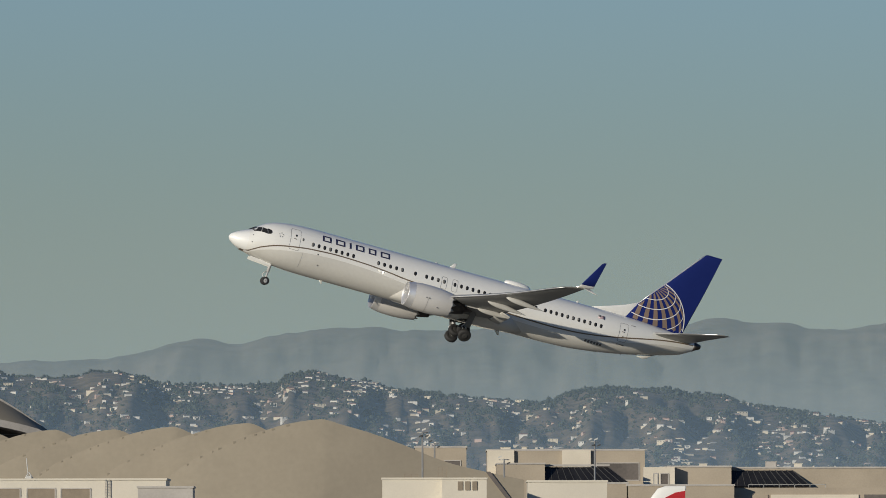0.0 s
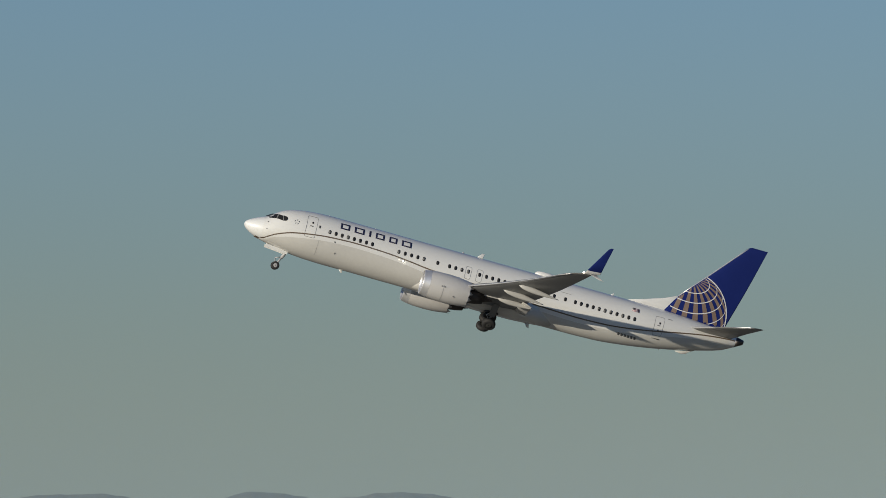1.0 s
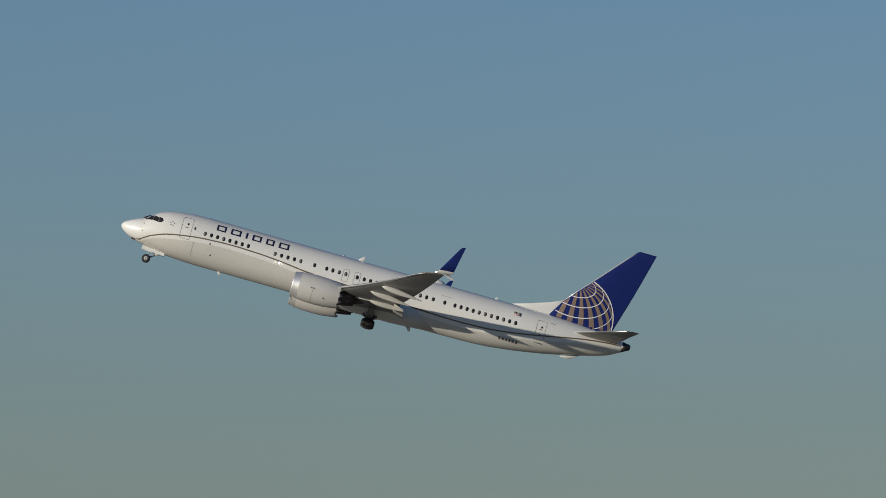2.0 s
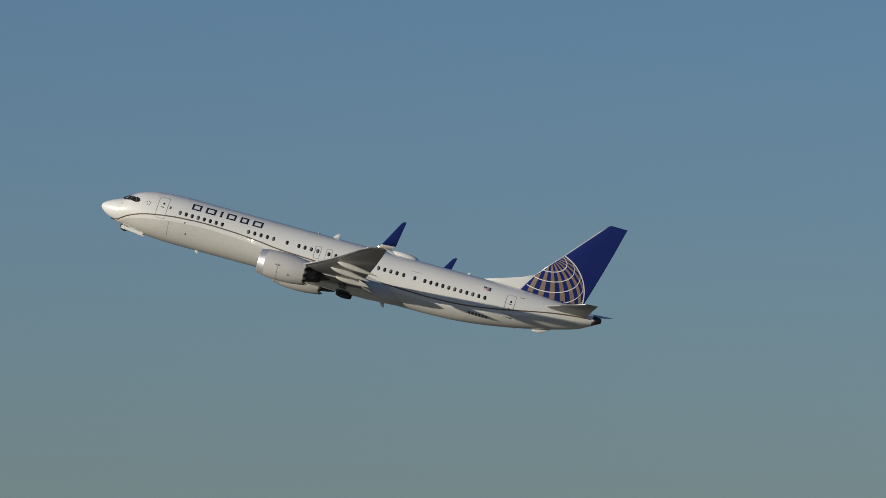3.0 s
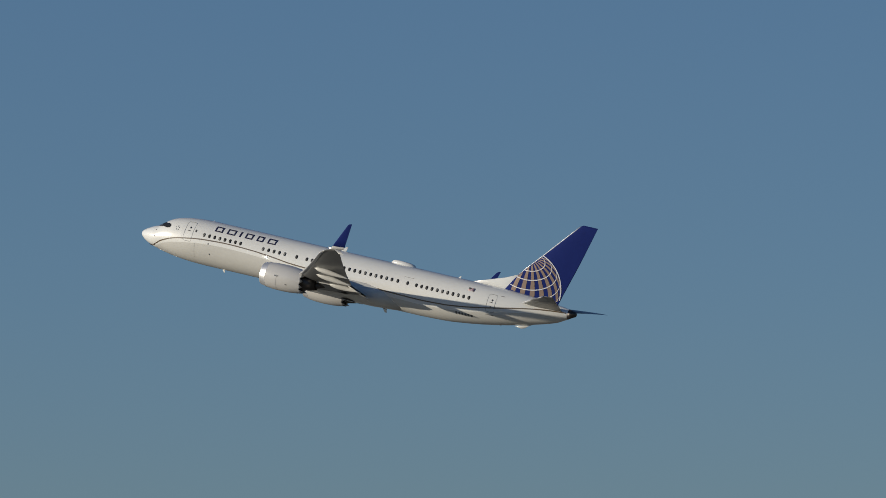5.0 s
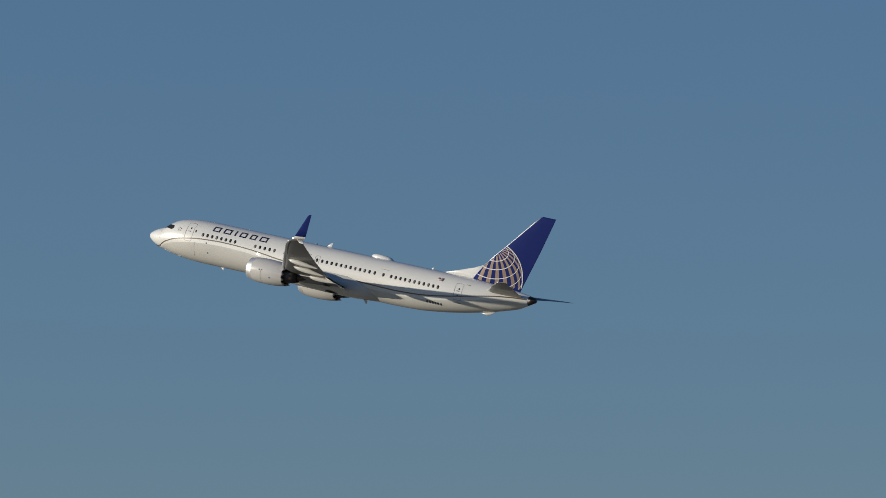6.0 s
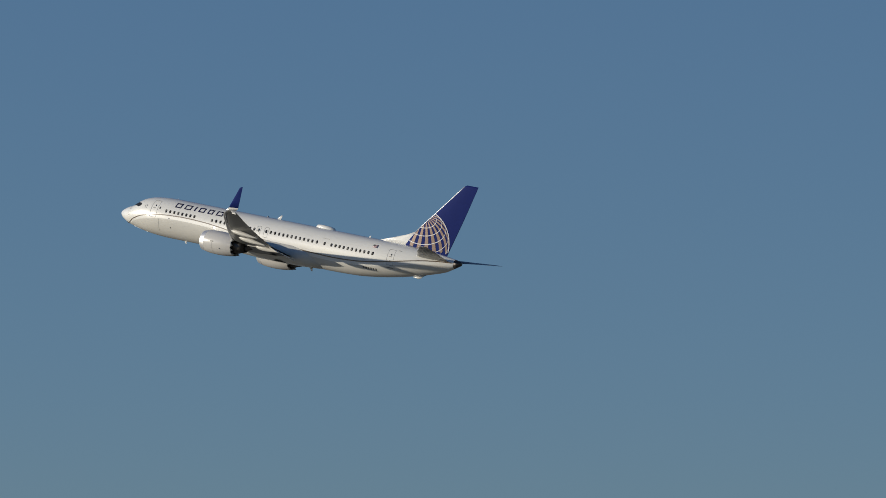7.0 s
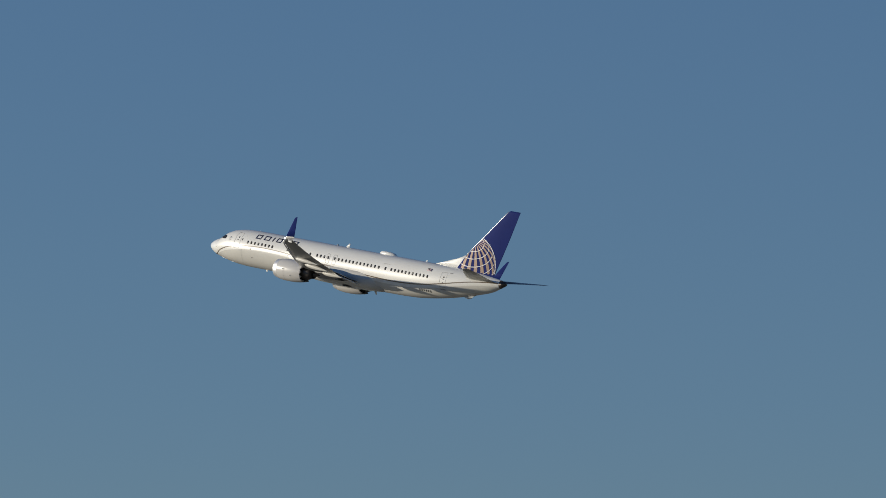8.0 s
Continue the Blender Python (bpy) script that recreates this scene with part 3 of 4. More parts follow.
        for lat in (-22.4, -8, 6.6, 21, 36.4, 50.7, 65):
            w = 0.6
            bm = bmesh.new()
            for i in range(90):
                u, v = radians(-180 + 4 * i), radians(-176 + 4 * i)
                emblem(bm, [[globe(radians(lat - w), u), globe(radians(lat - w), v), globe(radians(lat + w), v), globe(radians(lat + w), u)]], 0.02, side)
            for one in pieces(bm):
                part("emblem_line", one, LINE, fin, "fine white line of the globe emblem", smooth=False)
        bm = bmesh.new()
        for i in range(120):
            u, v = radians(3 * i), radians(3 * i + 3)
            emblem(bm, [[(36.74 + r * math.cos(t), 2.185 + r * math.sin(t), 1.0) for r, t in ((3.43, u), (3.43, v), (3.51, v), (3.51, u))]], 0.022, side)
        for one in pieces(bm):
            part("emblem_line", one, LINE, fin, "white rim of the globe emblem", smooth=False)

    # aerials, dome, drain masts, tail skid
    bm = bmesh.new()
    rings(bm, [[Vector((-25.2 + 1.22 * k * math.cos(a) + 0.45 * (1 - k), 0.42 * k**0.7 * math.sin(a), 1.9 + z)) for a in (2 * math.pi * i / 24 for i in range(24))]
               for k, z in ((1.0, 0), (0.97, 0.16), (0.84, 0.3), (0.55, 0.38), (0.2, 0.4))])
    part("antenna_dome", bm, WHITE, plane, "low white antenna dome")
    for s, z, d in ((19.25, 1.95, 1.0), (8.5, -1.97, -0.55), (24.3, -2.0, -0.9), (30.55, 1.95, 0.5), (35.35, -1.12, -0.3), (6.5, 1.95, 0.18), (10.4, 1.95, 0.18)):
        bm = bmesh.new()
        rings(bm, [foil((-s + 0.22 * abs(d), 0, z), (-s - 0.3 * abs(d), 0, z), 0.1, (0, 1, 0), 6), foil((-s - 0.2 * abs(d), 0, z + 0.46 * d), (-s - 0.4 * abs(d), 0, z + 0.46 * d), 0.1, (0, 1, 0), 6)])
        part("blade_aerial", bm, WHITE, plane)
    bm = bmesh.new()
    spin(bm, [(1.94, 0.12), (2.06, 0.1), (2.12, 0.03)], 12, "z", (-17.9, 0, 0), cap=True)
    part("beacon", bm, STRUT, plane)
    bm = bmesh.new()
    rings(bm, [foil((-36.7, 0, -1.0), (-38.4, 0, -0.5), 0.1, (0, 1, 0), 8), foil((-37.1, 0, -1.06), (-37.9, 0, -0.8), 0.1, (0, 1, 0), 8),
               foil((-37.35, 0, -1.1), (-37.7, 0, -0.99), 0.12, (0, 1, 0), 8)])
    part("tail_skid", bm, BELLY, plane)
    for side in (1, -1):                      # dark wheel bays in the belly
        bm = bmesh.new()
        on = [Vector((-21.2 + 0.62 * math.cos(a), side * 0.9 + 0.62 * math.sin(a), -2.15)) for a in (2 * math.pi * i / 24 for i in range(24))]
        vs = [bm.verts.new(p) for p in on]
        ws = [bm.verts.new(p + Vector((0, 0, 0.12))) for p in on]
        bm.faces.new(vs)
        for i in range(24):
            bm.faces.new((vs[i], vs[(i + 1) % 24], ws[(i + 1) % 24], ws[i]))
        part("wheel_bay", bm, BAY, plane, smooth=False)
    return plane


def wheel(bm, r, w, centre):
    spin(bm, [(-w * 0.5, r * 0.55), (-w * 0.5, r * 0.82), (-w * 0.36, r * 0.97), (0, r), (w * 0.36, r * 0.97), (w * 0.5, r * 0.82), (w * 0.5, r * 0.55)], 28, "y", centre)


def gear_leg(name, plane, pivot, length, r, w, gap, label):
    """A landing-gear leg that hangs down from its pivot, with two wheels."""
    bm = bmesh.new()
    rod(bm, (0, 0, 0.1), (0, 0, -length * 0.55), 0.13)
    rod(bm, (0, 0, -length * 0.5), (0, 0, -length), 0.08)
    rod(bm, (0, -gap - 0.05, -length), (0, gap + 0.05, -length), 0.07)
    rod(bm, (0.05, 0, -length * 0.5), (0.4, 0, -length * 0.72), 0.04)
    rod(bm, (0.4, 0, -length * 0.72), (0.05, 0, -length * 0.97), 0.04)
    leg = part(name, bm, STRUT, plane, label)
    leg.location = pivot
    for g in (-gap, gap):
        bm = bmesh.new()
        wheel(bm, r, w, (0, g, -length))
        tyre = part("tyre", bm, RUBBER, leg)
        bm = bmesh.new()
        spin(bm, [(-w * 0.42, 0.04), (-w * 0.44, r * 0.3), (-w * 0.4, r * 0.56), (w * 0.4, r * 0.56), (w * 0.44, r * 0.3), (w * 0.42, 0.04)], 20, "y", (0, g, -length))
        part("rim", bm, STRUT if r < 0.4 else RIM, leg)
    return leg


jet = airliner()
nose_gear = gear_leg("nose_gear", jet, (-4.05, 0, -1.5), 1.75, 0.34, 0.2, 0.2, "twin-wheel nose landing gear, folding forward")
main_left = gear_leg("main_gear", jet, (-21.2, 2.75, -1.5), 2.0, 0.56, 0.4, 0.43, "twin-wheel main landing gear, folding inward")
main_right = gear_leg("main_gear", jet, (-21.2, -2.75, -1.5), 2.0, 0.56, 0.4, 0.43, "twin-wheel main landing gear, folding inward")
for leg, side in ((main_left, 1), (main_right, -1)):
    part("leg_door", blocks((-0.27, 0.27, side * 0.16, side * 0.2, -1.35, 0.15), bevel=0.015), WINGGREY, leg, "grey door panel on the gear leg", smooth=False)
nose_doors = []
for side in (1, -1):
    bm = bmesh.new()
    box(bm, -0.95, 0.95, -0.015, 0.015, -0.27, 0.0, 0.008)
    d = part("nose_gear_door", bm, WHITE, jet, "open white nose gear door", smooth=False)
    d.location = (-3.05, side * 0.36, -1.66)
    nose_doors.append((side, d))


# ---- the setting: ground, far hills and mountains ----
def lay(name, verts, faces, mats, kind="structure", label="", category="", smooth=True, index=None):
    me = bpy.data.meshes.new(name)
    me.from_pydata(verts, [], faces)
    for m in (mats if isinstance(mats, (list, tuple)) else [mats]):
        me.materials.append(m)
    me.polygons.foreach_set("use_smooth", [smooth] * len(faces))
    if index is not None:
        me.polygons.foreach_set("material_index", index)
    return tagged(new(name, me), label, category, kind=kind)


DRYGRASS = material("dry_airfield_ground", (0.25, 0.23, 0.18), 0.9, vary=0.2, scale=60, fine=20)
HILLSIDE = material("chaparral_hillside", (0.24, 0.175, 0.11), 0.95, vary=0.3, scale=14, fine=9, tint=(0.07, 0.075, 0.05))
RANGE = material("dry_mountain_brush", (0.15, 0.135, 0.115), 0.95, vary=0.25, scale=45, fine=7, tint=(0.06, 0.075, 0.075))
LEAVES = material("dark_evergreen_foliage", (0.042, 0.056, 0.04), 0.8, vary=0.3, scale=3, island=0.7)
ROOF = material("sprayed_foam_roof", (0.28, 0.247, 0.19), 0.85, vary=0.07, scale=9, fine=14, bump=0.01)
# darker copy of ROOF, because the arched hangar's roof came out too bright
DARKROOF = material("darkened_brown_roof_coating", (0.235, 0.21, 0.163), 0.88, vary=0.06, scale=14, fine=14, bump=0.01)
EDGE = material("weathered_roof_edge", (0.42, 0.4, 0.37), 0.8, vary=0.1, scale=3)
BEAM = material("grey_edge_beam", (0.27, 0.26, 0.25), 0.8, vary=0.12, scale=3)
STUCCO = material("cream_stucco", (0.62, 0.57, 0.47), 0.85, vary=0.07, scale=4, fine=30, bump=0.004)
TANWALL = material("tan_concrete", (0.37, 0.32, 0.25), 0.85, vary=0.09, scale=5, fine=25, bump=0.004)
PALEWALL = material("off_white_wall", (0.58, 0.545, 0.465), 0.8, vary=0.05, scale=4, fine=25)
SHUTTER = material("tan_roller_shutter", (0.24, 0.2, 0.15), 0.7, vary=0.1, scale=1)
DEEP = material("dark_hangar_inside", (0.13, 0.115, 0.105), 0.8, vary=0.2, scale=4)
GLAZING = material("dark_sloped_glazing", (0.02, 0.02, 0.022), 0.25, vary=0.2, scale=2)
STEEL = material("galvanised_steel", (0.42, 0.42, 0.4), 0.5, metal=0.5, vary=0.1, scale=1)
LAMPHEAD = material("lamp_housing_white", (0.5, 0.5, 0.48), 0.5, vary=0.05, scale=1)
LAMPDARK = material("lamp_housing_dark", (0.05, 0.05, 0.05), 0.5, vary=0.05, scale=1)
RED = material("red_fin_paint", (0.45, 0.02, 0.025), 0.35, vary=0.05, coat=0.3)
HOUSEWALLS = [material("house_wall_" + n, c, 0.85, vary=0.08, scale=2) for n, c in
              (("white", (0.62, 0.6, 0.55)), ("cream", (0.62, 0.55, 0.42)), ("pink", (0.5, 0.36, 0.3)), ("grey", (0.4, 0.4, 0.39)))]
HOUSEROOFS = [material("house_roof_" + n, c, 0.85, vary=0.15, scale=2) for n, c in
              (("terracotta", (0.24, 0.12, 0.085)), ("grey", (0.2, 0.19, 0.18)), ("gravel", (0.42, 0.4, 0.36)))]

n = 96
lay("ground", [(0, 0, 0)] + [(4990 * math.cos(2 * math.pi * i / n), 4990 * math.sin(2 * math.pi * i / n), 0) for i in range(n)],
    [(0, 1 + i, 1 + (i + 1) % n) for i in range(n)], DRYGRASS, "structure", "dry flat airfield ground reaching the horizon", "ground")
# the mound on which the camera's stand is set
bm = bmesh.new()
spin(bm, [(0, 60), (8, 42), (16, 24), (20.8, 12), (22.3, 4), (22.4, 0.01)], 40, "z")
tagged(new("mound", mesh_of("mound", bm, DRYGRASS)), "dry grassy viewing mound beside the airfield", "ground", kind="structure")

UNIT = 1 / 15332                           # one step of bearing, in radians
# ridge lines: bearing east of north and height above the level, both in those steps
HILLS = [(-2900, 194), (-1700, 209), (-1560, 246), (-1430, 244), (-1200, 284), (-885, 302), (-850, 315), (-820, 313), (-790, 303), (-750, 292), (-700, 291), (-660, 292), (-610, 303), (-540, 293),
         (-480, 279), (-380, 276), (-300, 278), (-262, 300), (-238, 302), (-180, 288), (-140, 284), (-80, 267), (20, 258), (100, 250), (170, 246), (230, 265), (300, 272),
         (350, 270), (420, 265), (480, 258), (550, 240), (660, 226), (800, 205), (1500, 190), (2400, 160)]
PEAKS = [(-2900, 315), (-2600, 334), (-2550, 327), (-2480, 308), (-2330, 338), (-2210, 325), (-2080, 336), (-1920, 316), (-1840, 279), (-1780, 281), (-1710, 279),
         (-1640, 256), (-1540, 272), (-1490, 294), (-1415, 312), (-1220, 315), (-1000, 305), (-800, 318), (-600, 326), (-465, 355), (-430, 360), (-365, 352), (-285, 369),
         (-220, 376), (-130, 381), (-60, 374), (70, 378), (170, 372), (222, 361), (262, 380), (330, 371), (400, 378), (490, 395), (550, 388), (600, 388), (655, 376), (710, 376), (790, 386), (1000, 360),
         (1500, 330), (2400, 300)]


def slope_height(table, b, k, r0, r1, foot, rough, grain):
    """Height of a range at the bearing b and k = 0 (foot) to 1 (ridge) and on to 1.5 behind it."""
    k = max(0.0, k)
    crest = glide(table, b)
    r = r0 + (r1 - r0) * k
    p = Vector((b * grain, k * 3.1, 7.0))
    fold = noise.fractal(p * 0.9, 0.9, 2.1, 5) * rough * (1 - abs(k - 0.55) * 1.2 if 0.1 < k < 1.4 else 0.15)
    fold *= min(1.0, max(0.0, 1 - k) * 2.5)
    rise = foot + (crest - foot) * (math.sin(min(k, 1) * math.pi / 2)**1.15) - max(0, k - 1) * 160
    fold += noise.ridged_multi_fractal(Vector((b * grain * 2.2 + k * 1.2, k * 2.0, 1.0)), 0.9, 2.1, 4, 1.0, 2.0) * rough * 0.2 * min(1, 2 * k) * max(0.0, 1 - k)
    ridge = noise.fractal(Vector((b * 0.03, 3.3, 0)), 0.9, 2.1, 4) * 3.0 * min(1, k)
    return EYE + (min(rise + (fold if k < 0.97 else 0), crest) + ridge) * UNIT * r, r


def sheet(name, table, r0, r1, foot, rough, grain, mat, label):
    bs = [-2900 + 9 * i for i in range(590)]
    ks = [0, 0.05] + [0.1 + 0.045 * j for j in range(21)] + [1.1, 1.25, 1.5]
    verts = []
    for k in ks:
        for b in bs:
            z, r = slope_height(table, b, k, r0, r1, foot, rough, grain)
            if k == 0:
                z = -2
            a = b * UNIT
            verts.append((r * math.sin(a), r * math.cos(a), z))
    w = len(bs)
    faces = [(j * w + i, j * w + i + 1, (j + 1) * w + i + 1, (j + 1) * w + i) for j in range(len(ks) - 1) for i in range(w - 1)]
    return lay(name, verts, faces, mat, "structure", label, "hills")


sheet("mountain_backdrop", PEAKS, 4420, 4800, 150, 18, 0.02, RANGE, "far hazy mountain range with folded dry slopes")
sheet("hill_backdrop", HILLS, 3300, 4050, 70, 26, 0.017, HILLSIDE, "brush-covered hillside with scattered houses and trees")


# haze put into curved see-through sheets that scatter the daylight and thin out upwards
def veil(name, radius, thick, top, color, label):
    m = bpy.data.materials.new(name)
    m.use_nodes = True
    N, Lk = m.node_tree.nodes, m.node_tree.links
    for x in list(N):
        N.remove(x)
    out, mix, tr, df = N.new("ShaderNodeOutputMaterial"), N.new("ShaderNodeMixShader"), N.new("ShaderNodeBsdfTransparent"), N.new("ShaderNodeBsdfDiffuse")
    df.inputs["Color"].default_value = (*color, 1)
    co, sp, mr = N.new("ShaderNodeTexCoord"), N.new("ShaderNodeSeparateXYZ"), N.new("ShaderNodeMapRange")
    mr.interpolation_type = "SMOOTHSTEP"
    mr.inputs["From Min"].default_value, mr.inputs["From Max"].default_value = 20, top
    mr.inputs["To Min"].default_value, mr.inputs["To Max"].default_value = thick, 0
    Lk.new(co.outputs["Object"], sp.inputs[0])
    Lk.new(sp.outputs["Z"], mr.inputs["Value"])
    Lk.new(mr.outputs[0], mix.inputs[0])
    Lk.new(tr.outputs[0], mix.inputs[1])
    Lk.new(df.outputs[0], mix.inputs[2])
    Lk.new(mix.outputs[0], out.inputs["Surface"])
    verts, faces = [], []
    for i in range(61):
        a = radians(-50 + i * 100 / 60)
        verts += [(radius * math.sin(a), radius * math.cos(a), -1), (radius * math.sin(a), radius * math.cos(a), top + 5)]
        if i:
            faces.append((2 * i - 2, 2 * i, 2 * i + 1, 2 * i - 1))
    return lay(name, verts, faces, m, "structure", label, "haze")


veil("haze_backdrop_1", 3150, 0.42, 170, (0.24, 0.345, 0.46), "thin bluish sheet standing for afternoon haze over the plain")
veil("haze_backdrop_2", 4300, 0.56, 260, (0.35, 0.432, 0.435), "thin bluish sheet standing for afternoon haze before the mountains")


# trees on the hills, one mass
def hill_spot(b, k):
    z, r = slope_height(HILLS, b, k, 3300, 4050, 70, 26, 0.017)
    return Vector((r * math.sin(b * UNIT), r * math.cos(b * UNIT), z))


def woods():
    rng = random.Random(11)
    ico = bmesh.new()
    bmesh.ops.create_icosphere(ico, subdivisions=1, radius=1)
    base = np.array([v.co[:] for v in ico.verts])
    tris = np.array([[v.index for v in f.verts] for f in ico.faces])
    ico.free()
    V, F, count = [], [], 0
    nr = np.random.RandomState(5)
    while count < 23000:
        b, k = rng.uniform(-1750, 1100), rng.random()**0.8 * 0.985
        dense = noise.noise(Vector((b * 0.012, k * 4, 2.0))) + 0.35 * noise.noise(Vector((b * 0.05, k * 12, 5.0)))
        if dense < rng.uniform(-0.35, 0.22) and k < 0.93:
            continue
        p = hill_spot(b, k)
        s = rng.uniform(0.42, 1.15) * (1.3 if dense > 0.25 else 1)
        tall = rng.uniform(0.7, 1.25)
        for _ in range(2):
            o = Vector((rng.uniform(-1, 1) * s * 0.7, rng.uniform(-1, 1) * s * 0.7, s * tall * rng.uniform(0.3, 0.9)))
            q = base * (nr.uniform(0.55, 1.2, (len(base), 1))) * np.array([s, s, s * tall]) * rng.uniform(0.55, 0.95) + np.array(p + o)
            F.append(tris + count * len(base))
            V.append(q)
            count += 1
    v, f = np.concatenate(V), np.concatenate(F)
    lay("hillside_trees", v.tolist(), f.tolist(), LEAVES, "stuff", "dark evergreen trees and brush covering the hillside", "trees", smooth=False)


woods()


# houses on the hills: a few kinds, built once and copied
def house(w, d, h, wallmat, roofmat, flat, label):
    ob = thing("house", label, "house", group="houses on the hillside")
    part("wall", blocks((-w / 2, w / 2, -d / 2, d / 2, -2.5, h)), wallmat, ob, smooth=False)
    bm = bmesh.new()
    if flat:
        box(bm, -w / 2 - 0.12, w / 2 + 0.12, -d / 2 - 0.12, d / 2 + 0.12, h, h + 0.16)
    else:
        e = 0.15
        rings(bm, [[Vector((x, -d / 2 - e, h - 0.05)), Vector((x, d / 2 + e, h - 0.05)), Vector((x, 0, h + d * 0.22))] for x in (-w / 2 - e, w / 2 + e)])
    part("roof", bm, roofmat, ob, smooth=False)
    k = max(2, int(w / 1.1))
    for i in range(k):
        x = -w / 2 + (i + 0.5) * w / k
        part("window", blocks((x - 0.16, x + 0.16, -d / 2 - 0.02, -d / 2 + 0.1, h * 0.35, h * 0.8)), GLAZING, ob, smooth=False)
    return ob


def houses():
    rng = random.Random(23)
    kinds = []
    LABELS = ("small white hillside house with terracotta gable roof", "cream hillside house with grey gable roof", "long low white hillside house with flat roof",
              "tall white hillside house with flat grey roof", "wide cream hillside building with flat roof", "tiny pink hillside cottage with terracotta roof")
    for i, (w, d, h) in enumerate(((2.2, 2.0, 0.55), (3.0, 2.2, 0.55), (4.2, 2.4, 0.55), (2.4, 2.0, 1.0), (4.2, 2.4, 0.9), (1.6, 1.6, 0.5))):
        kinds.append(house(w, d, h, HOUSEWALLS[(0, 1, 0, 0, 1, 2)[i]], HOUSEROOFS[(0, 1, 2, 1, 2, 0)[i]], i in (2, 3, 4), LABELS[i]))
    placed = 0
    while placed < 290:
        b, k = rng.uniform(-1700, 850), rng.uniform(0.02, 0.95)
        if noise.noise(Vector((b * 0.009, k * 3, 9.0))) + 0.25 * rng.random() < -0.02 and rng.random() < 0.8:
            continue
        if 190 < b < 480 and k > 0.72:       # the wooded knoll
            continue
        row = round(k * 16) / 16 + rng.uniform(-0.012, 0.012)
        m = Matrix.Translation(hill_spot(b, row) + Vector((0, -0.35, 0.1))) @ pose(0, 0, 0, 0, 0, rng.uniform(-35, 35))
        if placed < len(kinds):
            kinds[placed].matrix_world = m
        else:
            copy_thing(rng.choice(kinds), m)
        placed += 1


houses()


def far_houses():
    """The many smaller houses between them, too small to tell apart."""
    rng = random.Random(77)
    verts, faces, index = [], [], []
    placed = 0
    while placed < 1500:
        b, k = rng.uniform(-1700, 850), rng.uniform(0.02, 0.96)
        if noise.noise(Vector((b * 0.009, k * 3, 9.0))) < 0.02 and rng.random() < 0.75:
            continue
        if 190 < b < 480 and k > 0.72:
            continue
        p = hill_spot(b, round(k * 22) / 22) + Vector((0, -0.25, 0.08))
        w, d, h = rng.uniform(0.6, 1.9), rng.uniform(0.6, 1.0), rng.uniform(0.15, 0.5)
        a = rng.uniform(-0.6, 0.6)
        n0 = len(verts)
        for x, y, z in ((-w, -d, -2), (w, -d, -2), (w, d, -2), (-w, d, -2), (-w, -d, h), (w, -d, h), (w, d, h), (-w, d, h), (-w, 0, h + d * 0.45), (w, 0, h + d * 0.45)):
            verts.append((p.x + x * math.cos(a) - y * math.sin(a), p.y + x * math.sin(a) + y * math.cos(a), p.z + z))
        m = rng.choice((0, 0, 0, 1, 1, 2))
        r = rng.choice((3, 4, 5))
        for f, i in (((0, 1, 5, 4), m), ((1, 2, 6, 5), m), ((2, 3, 7, 6), m), ((3, 0, 4, 7), m), ((4, 5, 9, 8), r), ((6, 7, 8, 9), r), ((4, 8, 7), m), ((5, 6, 9), m)):
            faces.append([n0 + j for j in f])
            index.append(i)
        placed += 1
    lay("distant_houses", verts, faces, HOUSEWALLS[:3] + HOUSEROOFS, "stuff", "many small pale houses scattered over the hillside", "houses", smooth=False, index=index)


far_houses()


# ---- the maintenance base ----
RISE = [(0, 0), (0.5, 0.03), (2.0, 0.2), (4.43, 0.65), (5.9, 1.1), (8.35, 1.83), (11.6, 3.13), (14.2, 4.3), (17.5, 6.5), (20, 8.8), (24, 13), (30, 17)]
FALL = [(0, 0), (0.5, 0.05), (2.1, 0.55), (5.35, 1.5), (8.6, 2.65), (10.0, 3.2), (13.8, 4.76), (15.9, 5.4), (19.2, 6.15), (23.4, 7.04)]
STEEP = [(0, 0), (0.5, 0.1), (2.0, 0.75), (4, 1.9), (8, 4.8), (14, 9), (23.4, 15)]


